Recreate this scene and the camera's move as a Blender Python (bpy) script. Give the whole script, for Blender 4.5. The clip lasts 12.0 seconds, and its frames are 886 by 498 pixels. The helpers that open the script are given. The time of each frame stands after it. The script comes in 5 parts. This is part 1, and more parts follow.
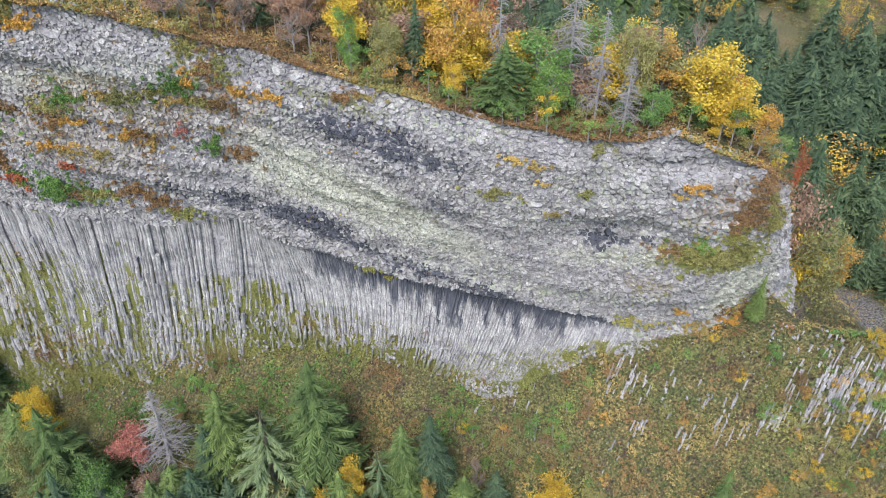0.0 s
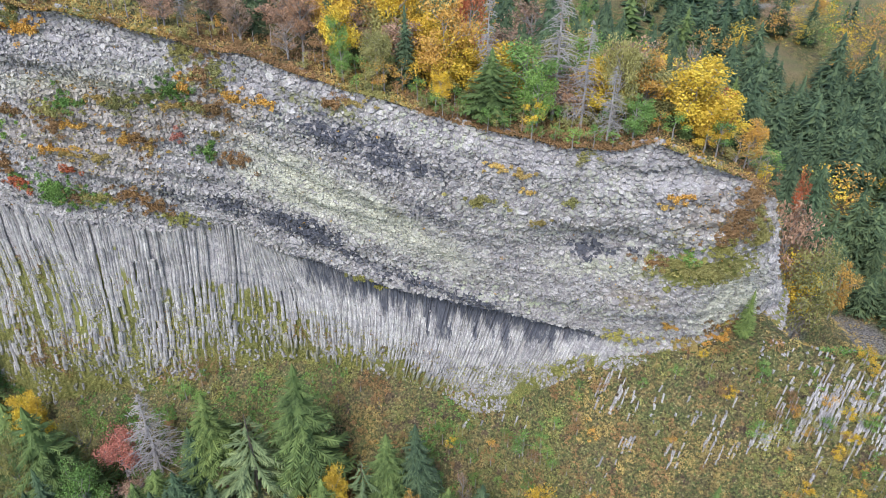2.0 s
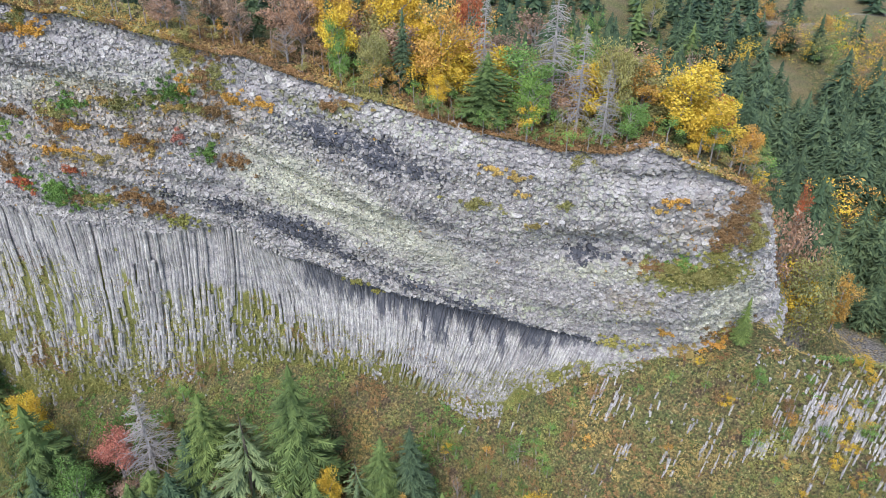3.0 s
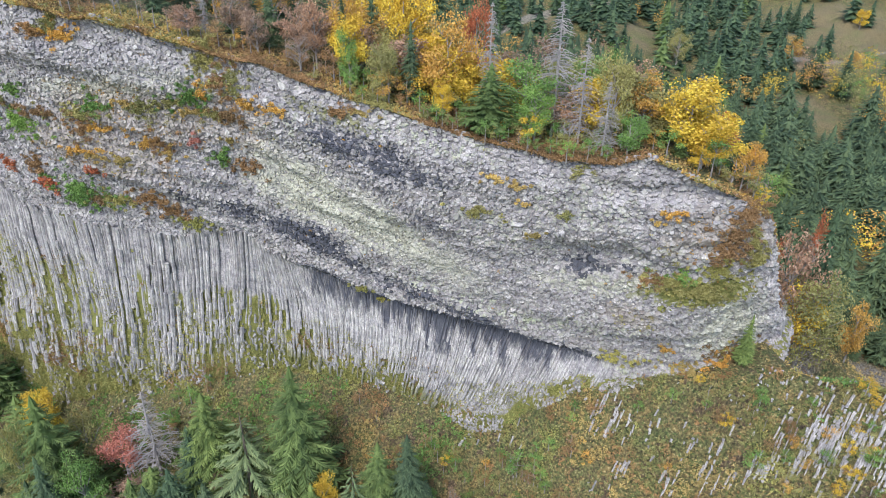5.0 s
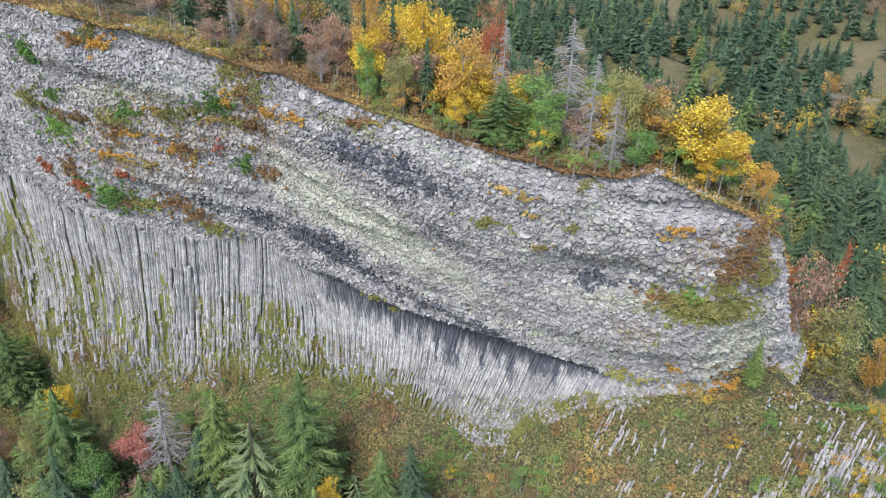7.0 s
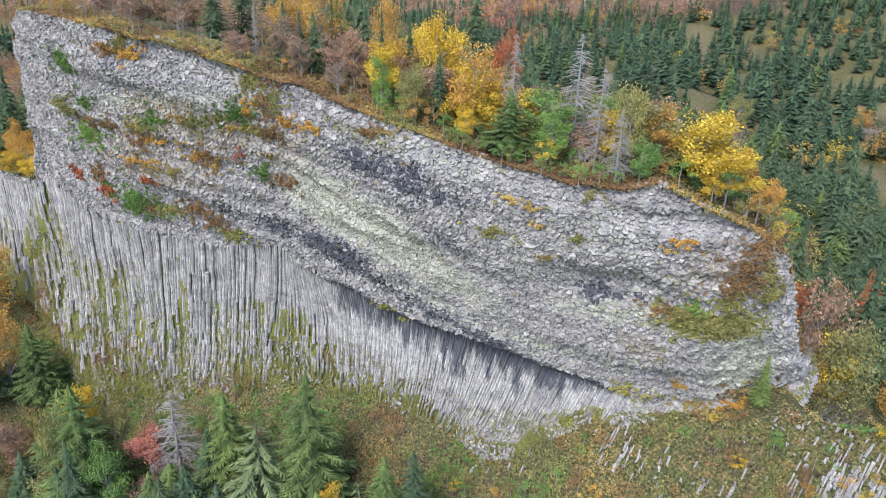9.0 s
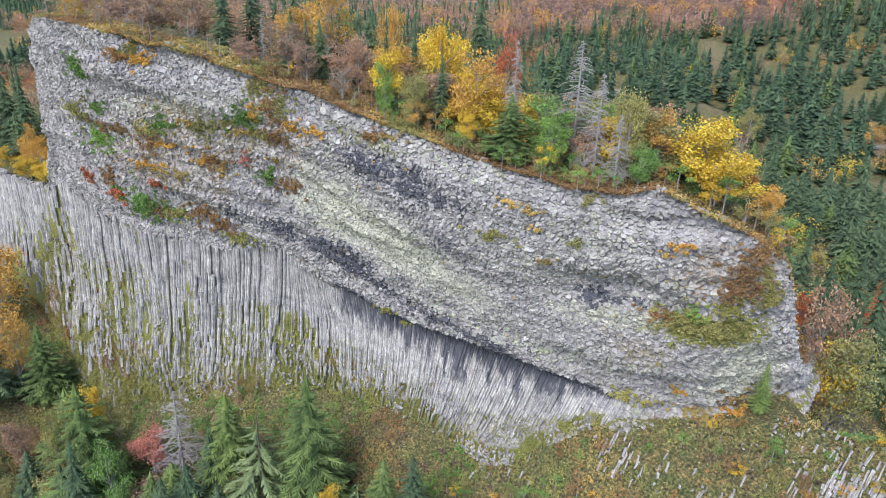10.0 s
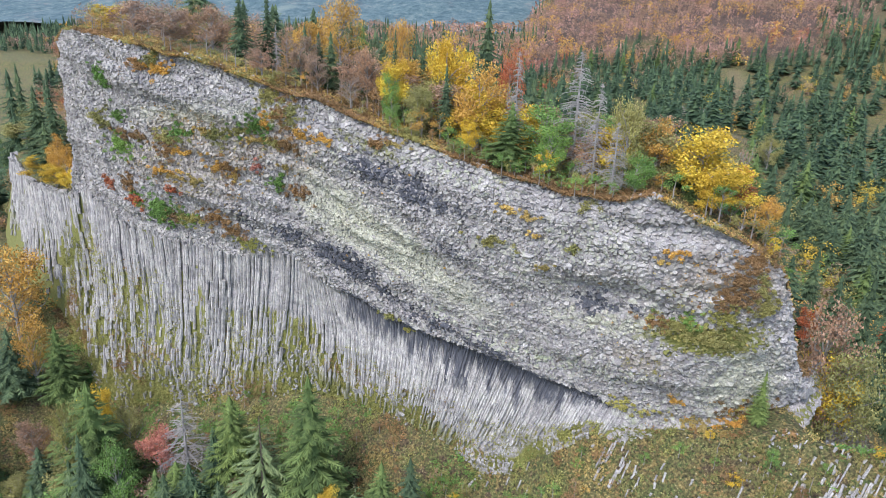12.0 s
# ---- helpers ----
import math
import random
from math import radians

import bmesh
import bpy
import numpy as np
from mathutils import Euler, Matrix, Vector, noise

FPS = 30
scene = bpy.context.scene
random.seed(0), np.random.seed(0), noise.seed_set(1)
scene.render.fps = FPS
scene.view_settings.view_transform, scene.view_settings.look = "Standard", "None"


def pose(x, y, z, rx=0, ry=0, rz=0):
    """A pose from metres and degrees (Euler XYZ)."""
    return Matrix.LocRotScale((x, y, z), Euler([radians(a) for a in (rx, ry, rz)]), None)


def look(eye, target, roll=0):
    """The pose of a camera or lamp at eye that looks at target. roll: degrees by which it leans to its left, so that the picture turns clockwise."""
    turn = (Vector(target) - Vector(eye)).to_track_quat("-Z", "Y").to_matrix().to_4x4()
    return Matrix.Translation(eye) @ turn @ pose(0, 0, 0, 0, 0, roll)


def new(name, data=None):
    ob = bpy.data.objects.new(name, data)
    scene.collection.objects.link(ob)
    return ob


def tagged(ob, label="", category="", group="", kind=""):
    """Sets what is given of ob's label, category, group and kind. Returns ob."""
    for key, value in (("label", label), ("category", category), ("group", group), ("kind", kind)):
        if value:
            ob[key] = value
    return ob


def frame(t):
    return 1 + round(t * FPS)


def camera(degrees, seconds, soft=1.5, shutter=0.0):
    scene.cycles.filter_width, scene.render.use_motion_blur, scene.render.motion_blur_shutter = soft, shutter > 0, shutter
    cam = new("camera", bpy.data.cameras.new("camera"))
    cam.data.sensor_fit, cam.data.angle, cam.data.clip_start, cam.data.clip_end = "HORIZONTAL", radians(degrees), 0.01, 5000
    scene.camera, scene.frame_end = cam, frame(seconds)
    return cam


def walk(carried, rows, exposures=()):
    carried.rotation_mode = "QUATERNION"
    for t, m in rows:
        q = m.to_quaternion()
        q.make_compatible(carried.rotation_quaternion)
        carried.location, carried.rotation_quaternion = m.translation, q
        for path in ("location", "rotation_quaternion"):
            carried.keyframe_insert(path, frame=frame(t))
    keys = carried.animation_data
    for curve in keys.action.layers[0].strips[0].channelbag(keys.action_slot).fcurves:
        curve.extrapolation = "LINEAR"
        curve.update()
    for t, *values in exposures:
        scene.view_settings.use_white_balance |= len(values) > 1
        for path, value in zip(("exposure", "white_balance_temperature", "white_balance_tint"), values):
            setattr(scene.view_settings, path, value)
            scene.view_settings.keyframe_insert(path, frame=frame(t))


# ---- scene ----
cam = camera(63.8, 12.0, soft=0.5)
METRES, EYE, TILT, LEAN, TURN = 33.0, 120.0, -37.0, 0.0, 0.0
ROWS = [
    (0.0, 0.0, 0.0, 0.0, 0.0, -0.0, -0.0),
    (0.5, 0.0316, -0.0031, -0.0316, 0.32, 0.75, -0.34),
    (1.0, 0.0629, -0.0071, -0.0632, 0.63, 1.48, -0.66),
    (1.5, 0.094, -0.0108, -0.0936, 0.94, 2.21, -0.98),
    (2.0, 0.1251, -0.0155, -0.124, 1.26, 2.94, -1.29),
    (2.5, 0.1563, -0.0196, -0.1545, 1.57, 3.65, -1.61),
    (3.0, 0.1877, -0.0236, -0.185, 2.0, 4.31, -2.02),
    (5.0, 0.3148, -0.0506, -0.2946, 4.19, 6.89, -4.18),
    (5.5, 0.3489, -0.0574, -0.3221, 4.85, 7.52, -4.84),
    (6.0, 0.3805, -0.0655, -0.3426, 5.48, 8.08, -5.46),
    (6.5, 0.4113, -0.0732, -0.3637, 6.09, 8.66, -6.05),
    (7.0, 0.4415, -0.077, -0.388, 6.74, 9.24, -6.64),
    (7.5, 0.4722, -0.0803, -0.4122, 7.36, 9.81, -7.21),
    (9.5, 0.6004, -0.0926, -0.509, 9.48, 12.11, -9.18),
    (10.0, 0.6334, -0.0957, -0.533, 9.92, 12.64, -9.58),
    (10.5, 0.6669, -0.0986, -0.5563, 10.36, 13.15, -10.0),
    (11.0, 0.7002, -0.1012, -0.5802, 10.8, 13.65, -10.4),
    (11.5, 0.7339, -0.1034, -0.6047, 11.24, 14.14, -10.79),
    (12.0, 0.7678, -0.1046, -0.6267, 11.68, 14.62, -11.2),
]
walk(cam, [(t, pose(0, 0, EYE, TILT, LEAN, TURN) @ pose(METRES * x, METRES * y, METRES * z, 90 + pitch, roll, yaw)) for t, x, y, z, yaw, pitch, roll in ROWS],
     exposures=[(0.0, 1.15), (12.0, 1.22)])

# ---- light: an overcast autumn day ----
SUN_ELEVATION, SUN_TURN = 52.0, 200.0
world = bpy.data.worlds.new("overcast_sky")
scene.world = world
world.use_nodes = True
wn = world.node_tree.nodes
sky = wn.new("ShaderNodeTexSky")
sky.sky_type = "NISHITA"
sky.sun_disc = False
sky.sun_elevation, sky.sun_rotation = radians(SUN_ELEVATION), radians(SUN_TURN)
sky.air_density, sky.dust_density, sky.ozone_density = 1.0, 1.2, 1.0
world.node_tree.links.new(sky.outputs[0], wn["Background"].inputs[0])
wn["Background"].inputs[1].default_value = 0.14
sun = new("sun", bpy.data.lights.new("sun", "SUN"))
sun.data.energy, sun.data.angle, sun.data.color = 1.5, radians(24), (1.0, 0.955, 0.90)
a, b = radians(SUN_ELEVATION), radians(SUN_TURN)
sun.matrix_world = look((0, 0, 0), (-math.sin(b) * math.cos(a), -math.cos(b) * math.cos(a), -math.sin(a)))


# ---- materials ----
def material(name):
    m = bpy.data.materials.new(name)
    m.use_nodes = True
    nt = m.node_tree
    bsdf = nt.nodes["Principled BSDF"]
    return m, nt, bsdf


def node(nt, kind, **inputs):
    n = nt.nodes.new(kind)
    for k, v in inputs.items():
        s = n.inputs[k.replace("_", " ")]
        if hasattr(v, "is_output"):
            nt.links.new(v, s)
        else:
            s.default_value = v
    return n


def noise_tex(nt, scale, detail=4.0, rough=0.55, stretch=None):
    tc = nt.nodes.new("ShaderNodeNewGeometry")
    vec = tc.outputs["Position"]
    if stretch:
        mp = node(nt, "ShaderNodeMapping", Vector=vec)
        mp.inputs["Scale"].default_value = stretch
        vec = mp.outputs[0]
    n = node(nt, "ShaderNodeTexNoise", Vector=vec, Scale=scale, Detail=detail, Roughness=rough)
    return n.outputs["Fac"]


def ramp(nt, fac, stops):
    r = node(nt, "ShaderNodeValToRGB", Fac=fac)
    els = r.color_ramp.elements
    while len(els) < len(stops):
        els.new(0.5)
    for e, (p, c) in zip(els, stops):
        e.position, e.color = p, (*c, 1)
    return r.outputs[0]


def mix(nt, fac, one, two, mode="MIX"):
    m = nt.nodes.new("ShaderNodeMix")
    m.data_type, m.blend_type = "RGBA", mode
    for s, v in ((m.inputs[0], fac), (m.inputs[6], one), (m.inputs[7], two)):
        if hasattr(v, "is_output"):
            nt.links.new(v, s)
        else:
            s.default_value = v if isinstance(v, float) else (*v, 1)
    return m.outputs[2]


def attribute(nt, name):
    n = nt.nodes.new("ShaderNodeAttribute")
    n.attribute_name = name
    return n.outputs["Fac"]


def maths(nt, op, one, two=0.0):
    n = nt.nodes.new("ShaderNodeMath")
    n.operation, n.use_clamp = op, True
    for s, v in zip(n.inputs, (one, two)):
        if hasattr(v, "is_output"):
            nt.links.new(v, s)
        else:
            s.default_value = v
    return n.outputs[0]


def bump(nt, bsdf, height, strength, distance):
    n = node(nt, "ShaderNodeBump", Height=height, Strength=strength, Distance=distance)
    nt.links.new(n.outputs[0], bsdf.inputs["Normal"])


def rock_material(name, along=None, fine=2.6, crust=((0.40, 0.402, 0.33), (0.45, 0.452, 0.375))):
    """Weathered basalt: grey, with lichen crusts, darker fresh breaks and painted shade, moss and rust by attributes.
    """
    m, nt, bsdf = material(name)
    rnd = nt.nodes.new("ShaderNodeNewGeometry").outputs["Random Per Island"]
    base = ramp(nt, rnd, [(0.0, (0.225, 0.213, 0.222)), (0.35, (0.305, 0.29, 0.30)), (0.7, (0.36, 0.344, 0.35)), (1.0, (0.42, 0.404, 0.404))])
    grain = noise_tex(nt, fine, 6, 0.7, along)
    where = nt.nodes.new("ShaderNodeNewGeometry").outputs["Position"]
    if along:
        spread = node(nt, "ShaderNodeMapping", Vector=where)
        spread.inputs["Scale"].default_value = along
        where = spread.outputs[0]
    # hairline cracks and facets between small broken pieces
    facet = node(nt, "ShaderNodeTexVoronoi", Vector=where, Scale=fine * 1.25, Randomness=1.0)
    crack = nt.nodes.new("ShaderNodeTexVoronoi")
    crack.feature = "DISTANCE_TO_EDGE"
    nt.links.new(where, crack.inputs["Vector"])
    crack.inputs["Scale"].default_value = fine * 1.25
    wide = noise_tex(nt, 0.22, 5, 0.6)
    pale = maths(nt, "MULTIPLY", attribute(nt, "pale"), ramp(nt, noise_tex(nt, 1.5, 6, 0.7), [(0.30, (0.45, 0.45, 0.45)), (0.52, (0.95, 0.95, 0.95))]))
    base = mix(nt, pale, base, ramp(nt, wide, [(0.35, crust[0]), (0.65, crust[1])]))
    base = mix(nt, 0.55, base, ramp(nt, grain, [(0.32, (0.14, 0.14, 0.15)), (0.5, (0.5, 0.5, 0.5)), (0.68, (0.84, 0.84, 0.83))]), "OVERLAY")
    base = mix(nt, 0.8, base, ramp(nt, noise_tex(nt, 0.4, 7, 0.7, (1.0, 1.0, 1.6)), [(0.34, (0.24, 0.24, 0.26)), (0.50, (0.5, 0.5, 0.5)), (0.66, (0.64, 0.64, 0.62))]), "OVERLAY")
    split = ramp(nt, facet.outputs["Color"], [(0.1, (0.36, 0.36, 0.37)), (0.9, (0.64, 0.64, 0.63))])
    base = mix(nt, 0.8, base, split, "OVERLAY")
    base = mix(nt, ramp(nt, crack.outputs["Distance"], [(0.015, (0.55, 0.55, 0.55)), (0.10, (0, 0, 0))]), base, (0.09, 0.09, 0.10))
    lichen = maths(nt, "MULTIPLY", attribute(nt, "lichen"), ramp(nt, noise_tex(nt, 1.1, 7, 0.75), [(0.49, (0, 0, 0)), (0.60, (0.85, 0.85, 0.85))]))
    base = mix(nt, lichen, base, ramp(nt, wide, [(0.3, (0.38, 0.42, 0.29)), (0.7, (0.45, 0.48, 0.35))]))
    # dark fresh breaks, also the painted shade under the overhang and in crevices
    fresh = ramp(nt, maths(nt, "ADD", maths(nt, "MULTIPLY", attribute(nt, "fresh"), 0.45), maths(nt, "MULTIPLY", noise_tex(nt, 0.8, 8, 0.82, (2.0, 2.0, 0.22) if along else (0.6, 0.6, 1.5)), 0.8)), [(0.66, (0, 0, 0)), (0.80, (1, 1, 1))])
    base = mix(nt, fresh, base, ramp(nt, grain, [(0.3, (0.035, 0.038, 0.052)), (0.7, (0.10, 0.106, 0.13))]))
    rust = ramp(nt, maths(nt, "ADD", maths(nt, "MULTIPLY", attribute(nt, "rust"), 0.6), maths(nt, "MULTIPLY", noise_tex(nt, 0.7, 7, 0.75), 0.6)), [(0.55, (0, 0, 0)), (0.72, (1, 1, 1))])
    base = mix(nt, maths(nt, "MULTIPLY", rust, 0.22), base, (0.34, 0.27, 0.19))
    moss = ramp(nt, maths(nt, "ADD", maths(nt, "MULTIPLY", attribute(nt, "moss"), 0.7), maths(nt, "MULTIPLY", noise_tex(nt, 1.3, 6, 0.7), 0.5)), [(0.5, (0, 0, 0)), (0.66, (1, 1, 1))])
    base = mix(nt, moss, base, ramp(nt, noise_tex(nt, 3.0, 4), [(0.3, (0.10, 0.11, 0.03)), (0.7, (0.20, 0.20, 0.06))]))
    nt.links.new(base, bsdf.inputs["Base Color"])
    bsdf.inputs["Roughness"].default_value = 0.92
    bump(nt, bsdf, maths(nt, "ADD", maths(nt, "MULTIPLY", grain, 0.6), maths(nt, "MULTIPLY", facet.outputs["Color"], 0.4)), 0.5, 0.06)
    return m


ROCK = rock_material("weathered_basalt", None, 4.6)
COLUMN = rock_material("columnar_basalt", (1.0, 1.0, 0.16), 4.5, ((0.355, 0.345, 0.345), (0.42, 0.412, 0.41)))


def ground_material():
    m, nt, bsdf = material("autumn_ground")
    n1, n2, n3 = noise_tex(nt, 0.10, 6, 0.65), noise_tex(nt, 0.8, 6, 0.7), noise_tex(nt, 2.6, 6, 0.75)
    n4, n5 = noise_tex(nt, 0.33, 6, 0.75), noise_tex(nt, 1.7, 6, 0.75)
    c = ramp(nt, n1, [(0.32, (0.195, 0.150, 0.085)), (0.45, (0.221, 0.202, 0.085)), (0.55, (0.169, 0.189, 0.068)), (0.68, (0.260, 0.182, 0.085))])
    c = mix(nt, ramp(nt, n2, [(0.50, (0, 0, 0)), (0.58, (1, 1, 1))]), c, (0.338, 0.254, 0.104))
    c = mix(nt, ramp(nt, n5, [(0.40, (1, 1, 1)), (0.47, (0, 0, 0))]), c, (0.111, 0.163, 0.051))
    c = mix(nt, ramp(nt, n4, [(0.56, (0, 0, 0)), (0.62, (1, 1, 1))]), c, (0.163, 0.117, 0.075))
    c = mix(nt, ramp(nt, n3, [(0.60, (0, 0, 0)), (0.66, (1, 1, 1))]), c, (0.416, 0.351, 0.203))
    meadow = attribute(nt, "meadow")
    c = mix(nt, meadow, c, ramp(nt, noise_tex(nt, 0.05, 6, 0.6), [(0.35, (0.25, 0.22, 0.10)), (0.5, (0.30, 0.24, 0.13)), (0.65, (0.22, 0.23, 0.09))]))
    c = mix(nt, maths(nt, "MULTIPLY", attribute(nt, "track"), 0.8), c, ramp(nt, n2, [(0.35, (0.36, 0.33, 0.28)), (0.65, (0.46, 0.43, 0.38))]))
    c = mix(nt, attribute(nt, "scree"), c, ramp(nt, n3, [(0.35, (0.18, 0.17, 0.17)), (0.6, (0.40, 0.38, 0.37))]))
    c = mix(nt, attribute(nt, "red"), c, ramp(nt, n2, [(0.35, (0.13, 0.09, 0.075)), (0.6, (0.19, 0.125, 0.10))]))
    # dark specks in the colour stand in for shade among the plants
    c = mix(nt, 0.95, c, ramp(nt, n3, [(0.37, (0.05, 0.05, 0.05)), (0.52, (0.34, 0.34, 0.33)), (0.65, (0.64, 0.64, 0.6))]), "OVERLAY")
    nt.links.new(c, bsdf.inputs["Base Color"])
    bsdf.inputs["Roughness"].default_value = 0.95
    bump(nt, bsdf, n3, 1.0, 0.6)
    return m


GROUND = ground_material()


def leaf_material(name, dark, mid, light, rough=0.75):
    """Leaves: each its own shade, each plant a little off its neighbours."""
    m, nt, bsdf = material(name)
    rnd = nt.nodes.new("ShaderNodeNewGeometry").outputs["Random Per Island"]
    own = nt.nodes.new("ShaderNodeObjectInfo").outputs["Random"]
    c = ramp(nt, rnd, [(0.0, dark), (0.5, mid), (1.0, light)])
    c = mix(nt, 0.55, c, ramp(nt, own, [(0.0, (0.34, 0.40, 0.40)), (0.5, (0.5, 0.5, 0.5)), (1.0, (0.64, 0.60, 0.5))]), "OVERLAY")
    c = mix(nt, 0.7, c, ramp(nt, noise_tex(nt, 0.13, 2), [(0.35, (0.33, 0.35, 0.36)), (0.65, (0.62, 0.62, 0.6))]), "OVERLAY")
    c = mix(nt, 0.6, c, ramp(nt, noise_tex(nt, 0.35, 3), [(0.3, (0.32, 0.34, 0.34)), (0.7, (0.66, 0.66, 0.62))]), "OVERLAY")
    nt.links.new(c, bsdf.inputs["Base Color"])
    bsdf.inputs["Roughness"].default_value = rough
    bsdf.inputs["Specular IOR Level"].default_value = 0.25
    return m


NEEDLE = leaf_material("spruce_needles", (0.044, 0.074, 0.043), (0.070, 0.108, 0.059), (0.115, 0.160, 0.083))
NEEDLE_FRESH = leaf_material("fir_needles", (0.066, 0.100, 0.036), (0.100, 0.145, 0.046), (0.150, 0.200, 0.068))
NEEDLE_PALE = leaf_material("pale_spruce_needles", (0.095, 0.130, 0.062), (0.14, 0.185, 0.085), (0.20, 0.245, 0.12))
LEAF = {
    "yellow": leaf_material("yellow_leaves", (0.44, 0.28, 0.03), (0.63, 0.43, 0.05), (0.76, 0.56, 0.10)),
    "orange": leaf_material("orange_leaves", (0.38, 0.20, 0.045), (0.54, 0.30, 0.075), (0.66, 0.41, 0.12)),
    "red": leaf_material("red_leaves", (0.28, 0.07, 0.035), (0.44, 0.12, 0.06), (0.56, 0.21, 0.11)),
    "rose": leaf_material("pale_red_leaves", (0.38, 0.12, 0.10), (0.52, 0.19, 0.15), (0.62, 0.28, 0.22)),
    "rust": leaf_material("rust_leaves", (0.18, 0.105, 0.055), (0.26, 0.155, 0.08), (0.34, 0.21, 0.11)),
    "brown": leaf_material("brown_beech_leaves", (0.22, 0.13, 0.095), (0.32, 0.195, 0.14), (0.42, 0.275, 0.20)),
    "dusk": leaf_material("dusky_beech_leaves", (0.31, 0.17, 0.15), (0.42, 0.235, 0.20), (0.52, 0.31, 0.25)),
    "olive": leaf_material("olive_leaves", (0.19, 0.18, 0.066), (0.27, 0.25, 0.095), (0.36, 0.33, 0.145)),
    "green": leaf_material("green_leaves", (0.10, 0.175, 0.048), (0.15, 0.26, 0.068), (0.21, 0.34, 0.10)),
    "moss": leaf_material("mossy_grass", (0.20, 0.19, 0.06), (0.31, 0.285, 0.092), (0.43, 0.395, 0.15)),
    "straw": leaf_material("dry_grass", (0.33, 0.235, 0.09), (0.42, 0.30, 0.11), (0.52, 0.39, 0.17)),
}


def bark_material(name, one, two):
    m, nt, bsdf = material(name)
    c = ramp(nt, noise_tex(nt, 6.0, 5, 0.7, (1, 1, 0.25)), [(0.3, one), (0.7, two)])
    nt.links.new(c, bsdf.inputs["Base Color"])
    bsdf.inputs["Roughness"].default_value = 0.9
    return m


BARK = bark_material("dark_bark", (0.06, 0.05, 0.04), (0.15, 0.125, 0.10))
BARK_GREY = bark_material("grey_bark", (0.17, 0.155, 0.145), (0.33, 0.31, 0.295))
DEADWOOD = bark_material("bleached_deadwood", (0.22, 0.205, 0.205), (0.38, 0.36, 0.355))


# ---- mesh tools ----
def mesh(name, verts, faces, mat, attrs=None):
    """A mesh from an array of points and a list of faces, or an array of faces that all have as many corners."""
    me = bpy.data.meshes.new(name)
    v = np.asarray(verts, np.float32)
    if isinstance(faces, list):
        me.from_pydata(v.tolist(), [], faces)
    else:
        f = np.asarray(faces, np.int32)
        me.vertices.add(len(v))
        me.vertices.foreach_set("co", v.ravel())
        me.loops.add(f.size)
        me.loops.foreach_set("vertex_index", f.ravel())
        me.polygons.add(len(f))
        me.polygons.foreach_set("loop_start", np.arange(0, f.size, f.shape[1], dtype=np.int32))
        me.update(calc_edges=True)
        me.polygons.foreach_set("use_smooth", np.zeros(len(f), bool))
    me.materials.append(mat)
    for k, w in (attrs or {}).items():
        me.attributes.new(k, "FLOAT", "POINT").data.foreach_set("value", np.asarray(w, np.float32))
    return me


def part(name, me, parent, label=""):
    ob = new(name, me)
    ob.parent = parent
    return tagged(ob, label)


class Heap:
    """Gathers many small pieces of the same look into one mesh."""

    def __init__(self):
        self.v, self.f, self.n = [], [], 0

    def add(self, v, f):
        v = np.asarray(v, float)
        self.v.append(v)
        self.f.extend([tuple(i + self.n for i in q) for q in f])
        self.n += len(v)

    def mesh(self, name, mat, attrs=None):
        return mesh(name, np.concatenate(self.v), self.f, mat, attrs)


def tube(points, radii, sides=6):
    """A tapered tube along points; verts and faces."""
    pts = [Vector(p) for p in points]
    v, f = [], []
    for i, p in enumerate(pts):
        d = (pts[min(i + 1, len(pts) - 1)] - pts[max(i - 1, 0)]).normalized()
        side = d.cross(Vector((0.31, 0.95, 0.05)))
        side = side.normalized() if side.length > 1e-3 else Vector((1, 0, 0))
        up = d.cross(side)
        for k in range(sides):
            w = 2 * math.pi * k / sides
            v.append(p + (side * math.cos(w) + up * math.sin(w)) * radii[i])
    for i in range(len(pts) - 1):
        for k in range(sides):
            a0, b0 = i * sides + k, i * sides + (k + 1) % sides
            f.append((a0, b0, b0 + sides, a0 + sides))
    if sides > 3:
        f.append(tuple(range(sides))[::-1])
        f.append(tuple(range(len(v) - sides, len(v))))
    return [tuple(p) for p in v], f


TABLES = {}


def value_noise(x, y, scale, seed, octaves=3):
    """Smooth noise over a plane, about -1 to 1, for arrays."""
    out, amp, total = np.zeros(np.broadcast(x, y).shape), 1.0, 0.0
    for o in range(octaves):
        if seed + o not in TABLES:
            TABLES[seed + o] = np.random.RandomState(seed + o).rand(64, 64)
        table = TABLES[seed + o]
        u, w = np.asarray(x) / scale + 31.7 * o, np.asarray(y) / scale + 17.3 * o
        i, j = np.floor(u).astype(int), np.floor(w).astype(int)
        p, q = u - i, w - j
        p, q = p * p * (3 - 2 * p), q * q * (3 - 2 * q)
        g = lambda m, n: table[m % 64, n % 64]
        out = out + amp * ((g(i, j) * (1 - p) + g(i + 1, j) * p) * (1 - q) + (g(i, j + 1) * (1 - p) + g(i + 1, j + 1) * p) * q - 0.5) * 2
        total, amp, scale = total + amp, amp * 0.5, scale * 0.5
    return out / total


def smooth(a, b, x):
    k = np.clip((np.asarray(x, float) - a) / (b - a), 0, 1)
    return k * k * (3 - 2 * k)


